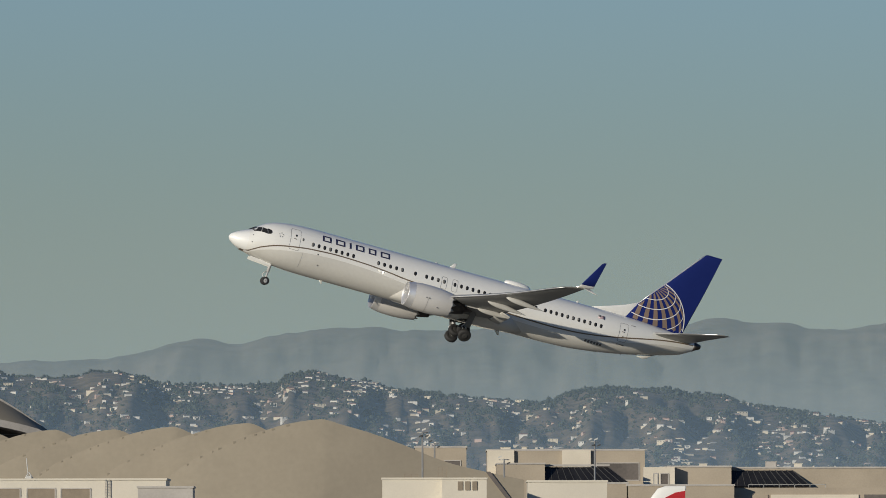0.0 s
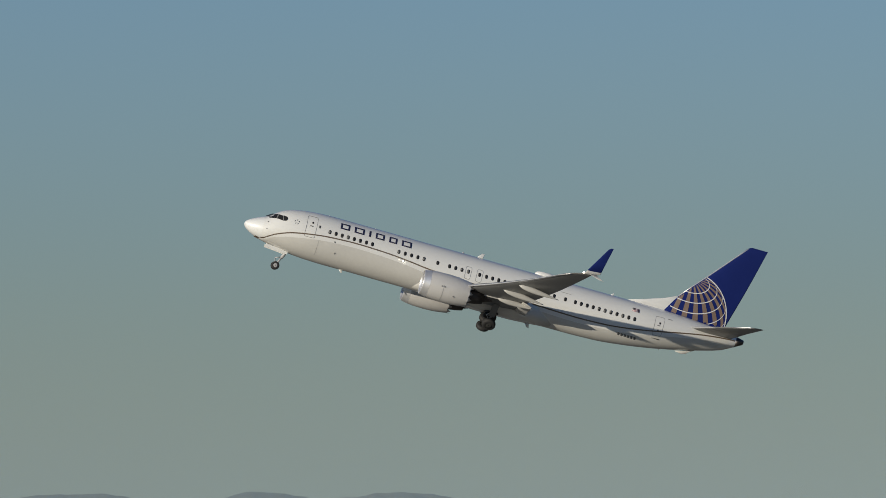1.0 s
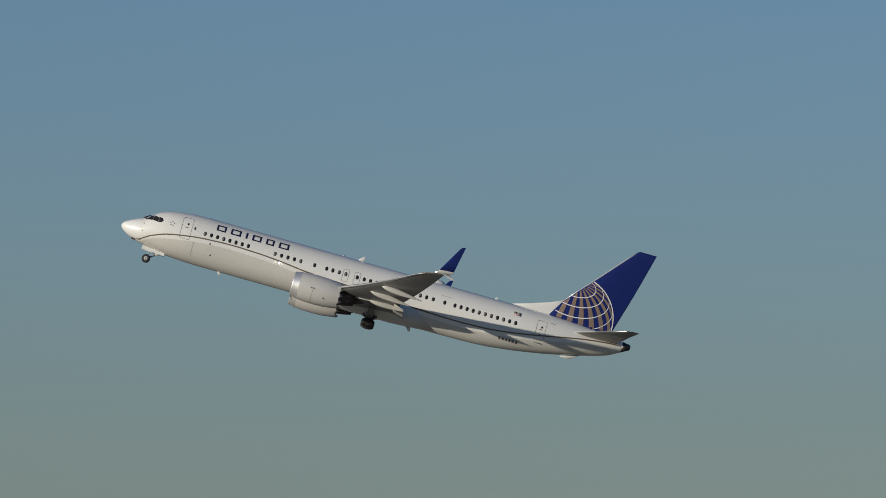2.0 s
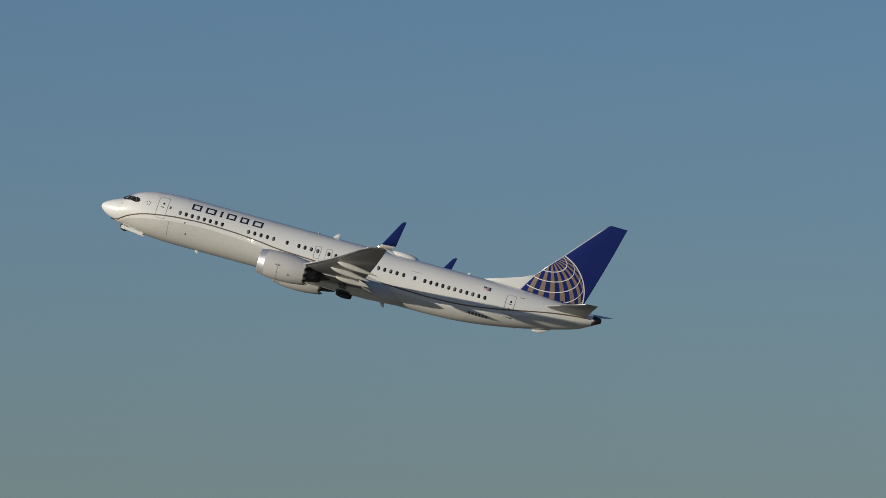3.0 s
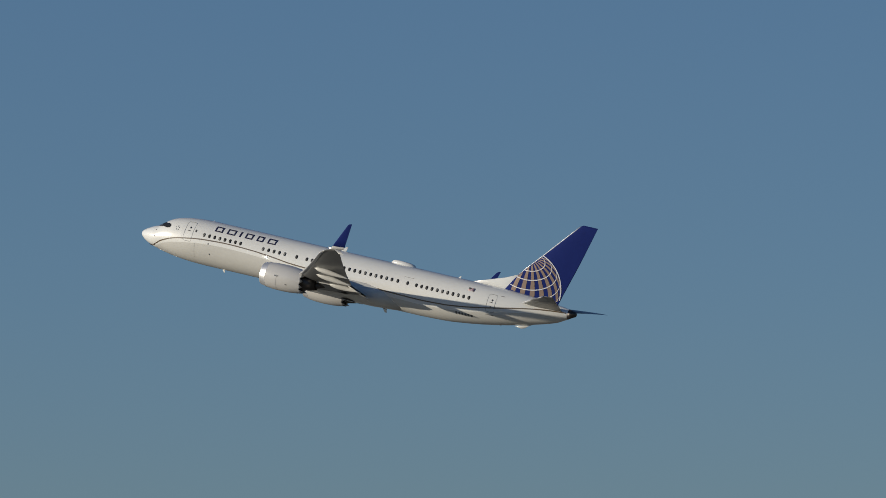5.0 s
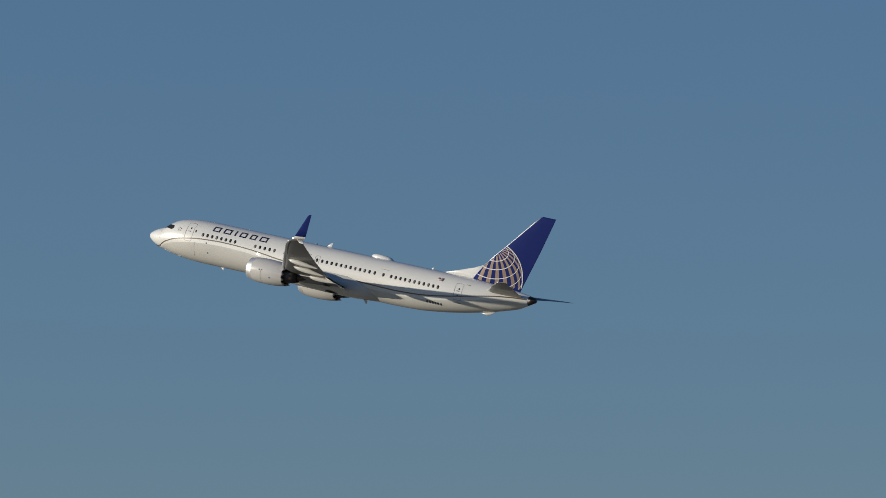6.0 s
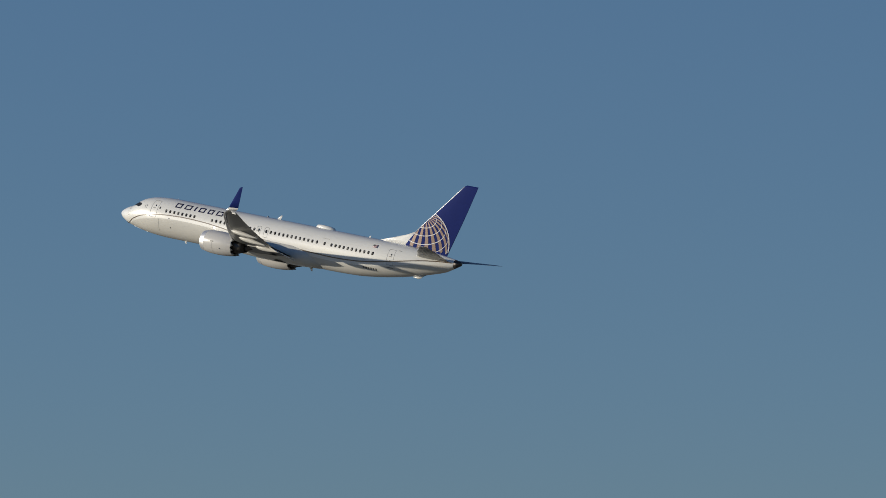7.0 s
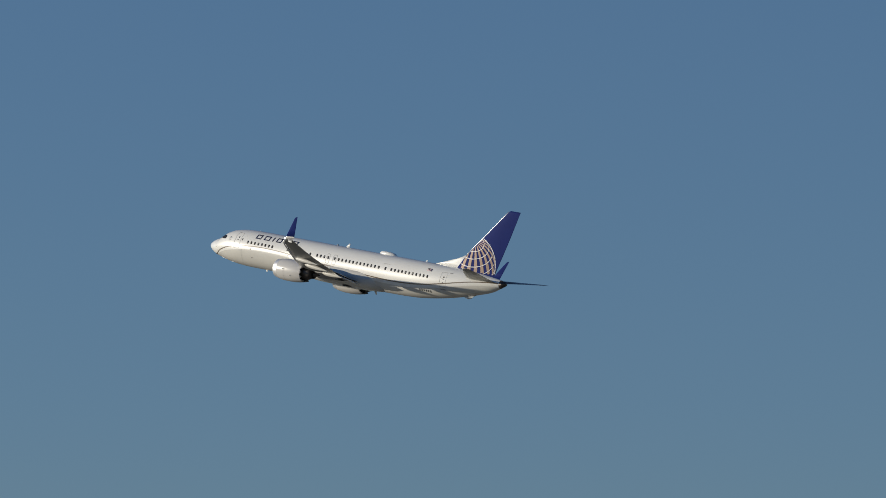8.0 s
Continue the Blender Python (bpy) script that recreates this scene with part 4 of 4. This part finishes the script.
def shell(name, label, x, y, zt, ze, front, back, fall):
    """A folded roof shell on low walls: its ridge falls from (x, y) to both sides, its front face leans towards the apron."""
    ob = thing(name, label, "hangar", group="vaulted hangars")
    us = [-30 + 1.25 * i for i in range(24)] + [-0.5, 0, 0.5] + [23.4 * (i + 1) / 20 for i in range(20)]
    drop = lambda u: glide(RISE, -u) if u < 0 else glide(fall, u)
    loops = []
    for v in (-1, -0.8, -0.6, -0.4, -0.2, -0.08, 0, 0.25, 0.6, 1):
        lean = max(0, -v)**1.06 * (zt - ze) if v < 0 else v * v * 3
        loops.append([Vector((x + u, y + v * (front if v < 0 else back), max(ze, zt - drop(u) - lean))) for u in us])
    bm = bmesh.new()
    rings(bm, loops[:7], False, False)        # the fold along the ridge stays sharp
    rings(bm, loops[6:], False, False)
    part("roof", bm, ROOF, ob, "smooth beige sprayed roof shell")
    bm = bmesh.new()                          # the upright gable under the falling edge
    edge = [r[-1] for r in loops]
    rings(bm, [edge, [Vector((p.x - 0.02, p.y, ze - 0.5)) for p in edge]], False, False)
    part("gable", bm, TANWALL, ob, smooth=False)
    part("wall", blocks((x - 29.5, x + 23.2, y - front * 0.98, y + back * 0.98, 0, ze - 0.1)), TANWALL, ob, smooth=False)
    rng = random.Random(int(x * 7) % 91)
    for i in range(14):                       # small vents along the ridge
        u = -4.0 - 1.25 * i + rng.uniform(-0.3, 0.3)
        w = rng.uniform(0.06, 0.2)
        if rng.random() < 0.65:
            part("vent", blocks((x + u - w, x + u + w, y - 0.14, y, zt - drop(u) - 0.5, zt - drop(u) - 0.08), bevel=0.02), DARKROOF, ob, smooth=False)
    return ob


shell("vaulted_hangar", "beige hangar with a tall pointed vaulted roof", -14.1, 1000, 38.23, 21.8, 6, 40, FALL)
for x, y, zt in ((-23.26, 1032, 38.25), (-33.14, 1064, 38.25), (-41.5, 1096, 38.36), (-50.59, 1128, 38.75), (-59.6, 1150, 38.62), (-73.87, 1168, 38.31)):
    shell("vaulted_hangar", "beige hangar with a pointed vaulted roof", x, y, zt, 22.5, 6, 30 if y < 1160 else 14, STEEP)


def great_hangar():
    """A wide shell roof whose raised front edge spans an open arched bay."""
    D, K = 1230.0, 1230.0 * UNIT
    ob = thing("arched_hangar", "huge beige domed hangar with a dark arched opening", "hangar")

    def crest(b):                             # silhouette of the shell
        u = (b + 1034) / (600 if b < -1034 else 420)
        return 130 + 194 * (1 - min(1, abs(u))**(2.0 if b < -1034 else 2.05))

    def lip(b):                               # the raised front edge
        return max(60, 230 - (67 / 240**2 if b < -939 else 38 / 250**2) * (b + 939)**2)
    xs = [-1609 + 920 * i / 60 for i in range(61)]
    loops = []
    for v in (0, 0.08, 0.2, 0.35, 0.5, 0.65, 0.8, 0.92, 1.0, 1.25):
        ring = []
        for b in xs:
            lo, hi = min(lip(b), crest(b) - 5), crest(b)
            h = lo + (hi - lo) * min(1, v * (1.15 - 0.15 * v)) - max(0, v - 1) * 60
            ring.append(Vector((b * K, D - 24 + 5.5 * min(v, 1) + 30 * max(0, v - 1), EYE + h * K)))
        loops.append(ring)
    bm = bmesh.new()
    rings(bm, loops, False, False)
    part("roof", bm, DARKROOF, ob, "smooth darkened beige-brown roof shell")
    bm = bmesh.new()                          # thick edge beam
    sec = []
    for b in xs:
        lo = min(lip(b), crest(b) - 5)
        z = EYE + lo * K
        sec.append([Vector((b * K, D - 24.3, z + 0.15)), Vector((b * K, D - 23.2, z + 0.15)), Vector((b * K, D - 23.2, z - 1.0)), Vector((b * K, D - 24.3, z - 0.85))])
    rings(bm, sec)
    rim = []
    for b in xs[45:]:
        z = EYE + crest(b) * K
        rim.append([Vector((b * K, D - 18.9, z + 0.12)), Vector((b * K, D - 17.9, z + 0.12)), Vector((b * K, D - 17.9, z - 0.5)), Vector((b * K, D - 18.9, z - 0.35))])
    rb = bmesh.new()
    rings(rb, rim)
    part("roof_rim", rb, BEAM, ob, "grey rim along the falling roof edge", smooth=False)
    part("edge_beam", bm, BEAM, ob, "grey weathered edge beam", smooth=False)
    bm = bmesh.new()
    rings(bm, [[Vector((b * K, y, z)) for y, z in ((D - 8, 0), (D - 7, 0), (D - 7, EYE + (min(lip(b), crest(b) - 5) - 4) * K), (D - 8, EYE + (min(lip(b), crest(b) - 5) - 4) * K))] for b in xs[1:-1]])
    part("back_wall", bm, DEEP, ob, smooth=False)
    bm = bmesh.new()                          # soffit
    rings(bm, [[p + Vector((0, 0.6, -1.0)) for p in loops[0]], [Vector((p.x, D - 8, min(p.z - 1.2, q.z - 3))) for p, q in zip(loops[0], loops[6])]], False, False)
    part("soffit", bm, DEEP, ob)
    for i in range(3):                        # mullions of the bay
        b = -1090 + 150 * i
        part("mullion", blocks((b * K - 0.1, b * K + 0.1, D - 9, D - 8.1, 0, EYE + (lip(b) - 14) * K)), BEAM, ob, smooth=False)
    part("transom", blocks((-1164 * K, -724 * K, D - 9.2, D - 8.8, EYE + 190 * K, EYE + 191.5 * K)), BEAM, ob, smooth=False)
    part("side_wall", blocks((-1584 * K, -1574 * K, D - 20, D, 0, EYE + 40 * K)), TANWALL, ob, smooth=False)
    for b, v in ((-880, 0.5),):
        part("roof_hatch", blocks((b * K - 1.2, b * K + 1.2, D - 20, D - 18, EYE + 244 * K, EYE + 249 * K), bevel=0.1), SHUTTER, ob, smooth=False)


great_hangar()


def building(name, label, y, walls, windows=(), depth=24, mat=TANWALL, group=""):
    """A flat-roofed building: wall boxes x0, x1, top with a coping, and recessed windows x0, x1, z0, z1."""
    ob = thing(name, label, "building", group=group)
    for x0, x1, top, dy in walls:
        part("wall", blocks((x0, x1, y + dy, y + depth, 0, top)), mat, ob, smooth=False)
        part("coping", blocks((x0 - 0.12, x1 + 0.12, y + dy - 0.12, y + depth + 0.1, top, top + 0.22), bevel=0.03), mat if mat is PALEWALL else EDGE, ob, smooth=False)
    for x0, x1, z0, z1, dy, m in windows:
        part("window", blocks((x0, x1, y + dy - 0.03, y + dy + 0.25, z0, z1)), m, ob, smooth=False)
        fr = bmesh.new()
        for a in ((x0 - 0.1, x1 + 0.1, y + dy - 0.1, y + dy + 0.02, z1, z1 + 0.12), (x0 - 0.1, x1 + 0.1, y + dy - 0.1, y + dy + 0.02, z0 - 0.12, z0),
                  (x0 - 0.12, x0, y + dy - 0.1, y + dy + 0.02, z0, z1), (x1, x1 + 0.12, y + dy - 0.1, y + dy + 0.02, z0, z1)):
            box(fr, *a)
        part("window_frame", fr, EDGE, ob, smooth=False)
    return ob


def sloped_glazing(parent, x0, x1, x2, y, z0, z1, n):
    """A bank of dark inclined glazing with bars."""
    bm = bmesh.new()
    rings(bm, [[Vector((x0, y, z0)), Vector((x2, y, z0)), Vector((x1, y + 1.8, z1)), Vector((x0, y + 1.8, z1))],
               [Vector((x0, y + 0.2, z0 - 0.1)), Vector((x2, y + 0.2, z0 - 0.1)), Vector((x1, y + 2.0, z1 - 0.1)), Vector((x0, y + 2.0, z1 - 0.1))]])
    part("glazing", bm, GLAZING, parent, "dark inclined glazing", smooth=False)
    for i in range(n + 1):
        a, b = x0 + (x1 - x0) * i / n, x0 + (x2 - x0) * i / n
        bm = bmesh.new()
        rod(bm, (b, y - 0.03, z0), (a, y + 1.77, z1), 0.05, segs=6)
        part("glazing_bar", bm, LAMPDARK, parent, smooth=False)


# tan workshops behind the white annexes
building("workshop", "flat-roofed tan workshop block", 1120, [(-3.71, 2.94, 36.2, 0)],
         [(0.15, 2.13, 33.49, 34.51, 0, DEEP)])
b = building("workshop", "stepped tan workshop with a tall rear block", 1085, [(5.46, 25.28, 35.46, 4)],
             [(5.95, 6.73, 33.66, 34.51, 4, DEEP), (16.92, 17.77, 33.75, 34.74, 4, DEEP),
              (19.25, 24.49, 31.82, 33.87, 4, DEEP)])
for x0, x1 in ((5.46, 8.86), (14.88, 18.48)):
    part("stair_tower", blocks((x0, x1, 1088.4, 1092, 0, 35.53)), STUCCO, b, "pale stucco tower", smooth=False)
b = building("workshop", "low tan workshop with dark inclined glazing", 1065, [(6.54, 12.44, 33.54, 0), (22.5, 35.7, 30.87, 0),
                                                                              (12.43, 22.64, 31.14, 0)])
sloped_glazing(b, 12.44, 20.29, 22.64, 1065.2, 31.35, 33.22, 11)
part("canopy", blocks((12.23, 20.43, 1066.8, 1072, 33.36, 33.57)), EDGE, b, smooth=False)
b = building("workshop", "long tan workshop with a pale stair block", 1075, [(27.84, 35.69, 33.24, 0), (35.69, 57.08, 33.09, 1.95)],
             [(26.01, 26.43, 31.16, 32.42, -2, PALEWALL), (26.92, 27.76, 31.15, 32.42, -2, DEEP)])
part("stair_block", blocks((24.76, 28.61, 1073, 1076, 0, 33.26)), STUCCO, b, "pale stucco block", smooth=False)
sloped_glazing(b, 35.62, 43.27, 45.57, 1075.2, 30.88, 32.91, 11)
part("apron_wall", blocks((24.81, 59.87, 1068, 1070, 0, 30.66)), TANWALL, b, smooth=False)
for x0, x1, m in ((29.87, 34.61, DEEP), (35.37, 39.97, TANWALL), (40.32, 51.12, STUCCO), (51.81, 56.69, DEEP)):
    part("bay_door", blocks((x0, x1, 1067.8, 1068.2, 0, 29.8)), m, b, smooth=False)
for i in range(6):
    x = 37.54 + i * 1.9
    part("railing_post", blocks((x, x + 0.07, 1069, 1069.07, 30.62, 31.11)), STEEL, b, smooth=False)
part("railing", blocks((37.54, 37.54 + 9.6, 1069, 1069.07, 31.04, 31.11)), STEEL, b, smooth=False)

# white annexes in front
b = building("annex", "off-white annex block with a plain number mark", 930, [(-0.18, 4.61, 30.72, 0), (-6.61, -0.18, 30.75, 2.5)], mat=PALEWALL, depth=18)
for i in range(3):
    x = 1.51 + i * 0.78
    part("number_mark", blocks((x, x + 0.56, 929.9, 930.0, 29.57, 30.54), bevel=0.03), SHUTTER, b, "plain grey upright bar", smooth=False)
building("annex", "long low off-white annex wall", 945, [(9.18, 17.81, 30.53, 0)], mat=PALEWALL, depth=14)
b = building("annex", "long off-white annex with tan shutters", 925, [(-51.04, -29.63, 30.66, 0)],
             [(-47.79, -45.26, 15, 29.78, 0, SHUTTER), (-44.41, -41.52, 15, 29.77, 0, SHUTTER), (-40.79, -37.78, 15, 29.75, 0, SHUTTER)], mat=PALEWALL, depth=12)
for dx in (0, 0.42):
    part("ladder_rail", blocks((-36.14 + dx, -36.14 + dx + 0.06, 924.7, 924.8, 12, 30.76)), STEEL, b, smooth=False)
for i in range(10):
    z = 30.63 - 0.3 * i
    part("ladder_rung", blocks((-36.14, -36.14 + 0.46, 924.7, 924.76, z - 0.05, z)), STEEL, b, smooth=False)
building("shed", "small grey metal shed beside the annex", 915, [(-32.29, -26.5, 29.76, 0)], mat=EDGE, depth=8)


# small things on the roofs
def roof_unit(x0, x1, y, z0, z1, mat, label):
    ob = thing("rooftop_unit", label, "roof unit", group="units on the workshop roofs")
    part("housing", blocks((x0, x1, y, y + 1.2, z0, z1), bevel=0.06), mat, ob, smooth=False)
    part("cap", blocks((x0 - 0.06, x1 + 0.06, y - 0.06, y + 1.26, z1, z1 + 0.06), bevel=0.02), mat, ob, smooth=False)


roof_unit(7.2, 8.5, 1095, 35.4, 35.95, PALEWALL, "pale boxy air unit on a workshop roof")
roof_unit(9.86, 10.55, 1095, 35.4, 36.0, PALEWALL, "small pale air unit on a workshop roof")
roof_unit(32.0, 33.0, 1085, 33.2, 33.75, PALEWALL, "small pale air unit on a workshop roof")
roof_unit(40.3, 41.7, 1085, 33.0, 34.0, EDGE, "tall grey vent housing on a workshop roof")
roof_unit(43.9, 44.9, 1085, 33.0, 33.75, PALEWALL, "small pale air unit on a workshop roof")


def roof_frame(name, label, x0, x1, y0, y1, z0, z1, levels):
    """An open frame of posts and rails."""
    ob = thing(name, label, "railing")
    for x in (x0, (x0 + x1) / 2, x1):
        for y in (y0, y1):
            part("post", blocks((x - 0.035, x + 0.035, y - 0.035, y + 0.035, z0, z1)), SHUTTER, ob, smooth=False)
    for i in range(levels):
        z = z0 + (z1 - z0) * (i + 1) / levels
        for y in (y0, y1):
            part("rail", blocks((x0, x1, y - 0.03, y + 0.03, z - 0.06, z)), SHUTTER, ob, smooth=False)


roof_frame("roof_railing", "low tan hatch railing on the annex roof", -4.2, -2.8, 936, 937.5, 30.94, 31.4, 2)
roof_frame("ladder_cage", "grey ladder cage on the annex roof", -0.6, 0.3, 940, 941, 30.9, 32.2, 4)
b = thing("roof_stair", "dark inclined stair on the falling hangar roof", "stair")
bm = bmesh.new()
rings(bm, [[Vector((x + a, y + c, z)) for a, c in ((-0.28, -0.12), (0.28, -0.12), (0.28, 0.3), (-0.28, 0.3))] for x, y, z in ((5.1, 999.85, 32.15), (7.2, 998.95, 29.4), (9.4, 997.95, 26.6))])
part("flight", bm, DEEP, b, smooth=False)


def lamp_post(x, y, z, heads, dark=False):
    ob = thing("lamp_post", "tall galvanised apron lamp post with floodlights", "lamp post", group="apron lamp posts")
    bm = bmesh.new()
    rod(bm, (x, y, 0), (x, y, z), 0.17, 0.1, 12)
    part("pole", bm, STEEL, ob)
    bm = bmesh.new()
    rod(bm, (x - 0.6, y, z - 0.1), (x + 0.6, y, z - 0.1), 0.05)
    part("crossarm", bm, STEEL, ob)
    for i in range(heads):
        dx = -0.5 + 1.0 * i / max(1, heads - 1)
        zz = z + (0.22 if i % 2 == 0 else -0.5)
        bm = bmesh.new()
        rings(bm, [[Vector((x + dx + a * w, y + d, zz + c * h + 0.08 * a)) for a, c in ((-1, -1), (1, -1), (1, 1), (-1, 1))] for d, w, h in ((-0.2, 0.2, 0.09), (0.1, 0.14, 0.05))])
        part("floodlight", bm, LAMPHEAD if i % 2 == 0 and not dark else LAMPDARK, ob, "pale floodlight" if i % 2 == 0 and not dark else "dark floodlight", smooth=False)


lamp_post(-2.35, 960, 36.28, 4)
lamp_post(17.78, 1020, 35.89, 4)
lamp_post(6.99, 1000, 33.62, 2)
lamp_post(-1.16, 1112, 36.75, 2, True)
lamp_post(-57.22, 1010, 36.8, 4)
lamp_post(-71.47, 1000, 33.81, 3)

b = thing("roof_antenna", "thin white lattice antenna on the annex roof", "antenna")
bm = bmesh.new()
x, z = -44.53, 30.71
rod(bm, (x, 930, z), (x - 0.25, 930, z + 2.4), 0.05)
rod(bm, (x - 0.5, 930, z), (x - 0.05, 930, z + 0.8), 0.05)
rod(bm, (x + 0.6, 930, z), (x, 930, z + 0.9), 0.05)
part("mast", bm, LAMPHEAD, b)
part("box", blocks((x - 0.3, x + 0.3, 929.8, 930.2, z, z + 0.5)), LAMPHEAD, b, smooth=False)


def parked_tail():
    """A parked airliner behind the annexes; its tail stands above the roofs."""
    x, y, z = 26.91, 985, 30.36
    ob = thing("parked_airliner", "parked white airliner with a red tail fin", "airplane")
    bm = bmesh.new()
    rings(bm, [foil((x - 10.5, y, 6.0), (x - 1.0, y, 6.0), 0.09, (0, 1, 0), 10), foil((x - 3.6, y, z - 1.6), (x + 0.3, y, z - 1.6), 0.09, (0, 1, 0), 10),
               foil((x - 2.6, y, z - 0.3), (x + 0.62, y, z - 0.3), 0.09, (0, 1, 0), 10), foil((x - 1.7, y, z), (x + 0.6, y, z), 0.07, (0, 1, 0), 10)])
    part("fin", bm, WHITE, ob, "white fin with a red sweep")
    bm = bmesh.new()
    vs = [bm.verts.new(p) for p in ((x - 2.9, y - 0.26, z - 2.2), (x + 0.5, y - 0.2, z - 2.2), (x + 0.55, y - 0.16, z - 0.55), (x - 0.6, y - 0.26, z - 0.75), (x - 1.7, y - 0.28, z - 1.3))]
    bm.faces.new(vs)
    part("fin_sweep", bm, RED, ob, smooth=False)
    bm = bmesh.new()
    spin(bm, [(x - 34, 0.05), (x - 33, 1.2), (x - 30, 1.9), (x - 12, 2.0), (x - 5, 1.2), (x + 1, 0.25)], 28, "x", (0, y, 5.0), cap=True)
    part("fuselage", bm, WHITE, ob)
    for dx in (-29, -16):
        bm = bmesh.new()
        rod(bm, (x + dx, y, 4), (x + dx, y, 0), 0.35)
        part("gear", bm, STRUT, ob)


parked_tail()



# ---- what moves ----
# seconds, place (the height from the camera's level), heading, climb and bank in degrees
FLIGHT = [(0.0, -17.66, 717.56, 25.83, -16.741, 14.557, 0.036), (0.5, -62.12, 704.34, 31.73, -16.516, 14.92, 0.301),
          (1.0, -106.72, 691.5, 37.55, -16.27, 15.192, 0.541), (1.5, -151.45, 679.02, 43.28, -15.98, 15.348, 0.679),
          (2.0, -196.33, 666.9, 48.95, -15.634, 15.377, 0.655), (2.5, -241.38, 655.14, 54.53, -15.282, 15.33, 0.47),
          (3.0, -286.62, 643.73, 60.04, -14.985, 15.271, 0.142), (3.5, -332.05, 632.67, 65.48, -14.781, 15.234, -0.232),
          (4.0, -377.69, 621.95, 70.85, -14.603, 15.127, -0.231), (4.5, -423.56, 611.58, 76.15, -14.361, 14.862, 0.467),
          (5.0, -469.67, 601.55, 81.38, -13.981, 14.507, 1.468), (5.5, -516.03, 591.86, 86.54, -13.435, 14.144, 2.289),
          (6.0, -562.68, 582.5, 91.65, -12.89, 13.778, 2.814), (6.5, -609.6, 573.47, 96.69, -12.557, 13.389, 3.019),
          (7.0, -656.84, 564.77, 101.66, -12.53, 12.967, 2.92), (7.5, -704.39, 556.41, 106.58, -12.43, 12.524, 2.676),
          (8.0, -752.28, 548.36, 111.44, -12.118, 12.054, 2.419)]


def motions():
    """The airliner's climb past the stand, and its gear folding away."""
    rows = []
    for t, x, y, z, heading, pitch, bank in FLIGHT:
        heading, pitch, bank = radians(heading), radians(pitch), radians(bank)
        f = Vector((-math.cos(heading) * math.cos(pitch), math.sin(heading) * math.cos(pitch), math.sin(pitch)))
        l = Vector((0, 0, 1)).cross(f).normalized()
        u = f.cross(l)
        l = l * math.cos(bank) + u * math.sin(bank)
        u = f.cross(l)
        m = Matrix((f, l, u)).transposed().to_4x4()
        m.translation = (x, y, EYE + z)
        rows.append((t, m))
    walk(jet, rows)
    walk(nose_gear, [(t, pose(-4.05, 0, -1.5, 0, -a, 0)) for t, a in ((0, 5), (0.5, 12), (1.0, 25), (1.5, 38), (2.0, 54), (2.4, 66), (2.8, 78), (3.2, 92), (3.6, 100), (8.0, 100))])
    for leg, side in ((main_left, 1), (main_right, -1)):
        walk(leg, [(t, pose(-21.2, side * 2.75, -1.5, -side * a, 0, 0)) for t, a in ((0, 36), (0.5, 42), (1.0, 49), (1.5, 56), (2.2, 68), (3.0, 80), (3.7, 92), (8.0, 92))])
    for side, d in nose_doors:
        walk(d, [(t, pose(-3.05, side * 0.36, z, side * a, tip, 0)) for t, a, tip, z in ((0, 4, -5, -1.66), (3.7, 4, -5, -1.66), (4.1, -40, -7, -1.66), (4.5, -84, -9.5, -1.65),
                                                                                         (8.0, -84, -9.5, -1.65))])


motions()
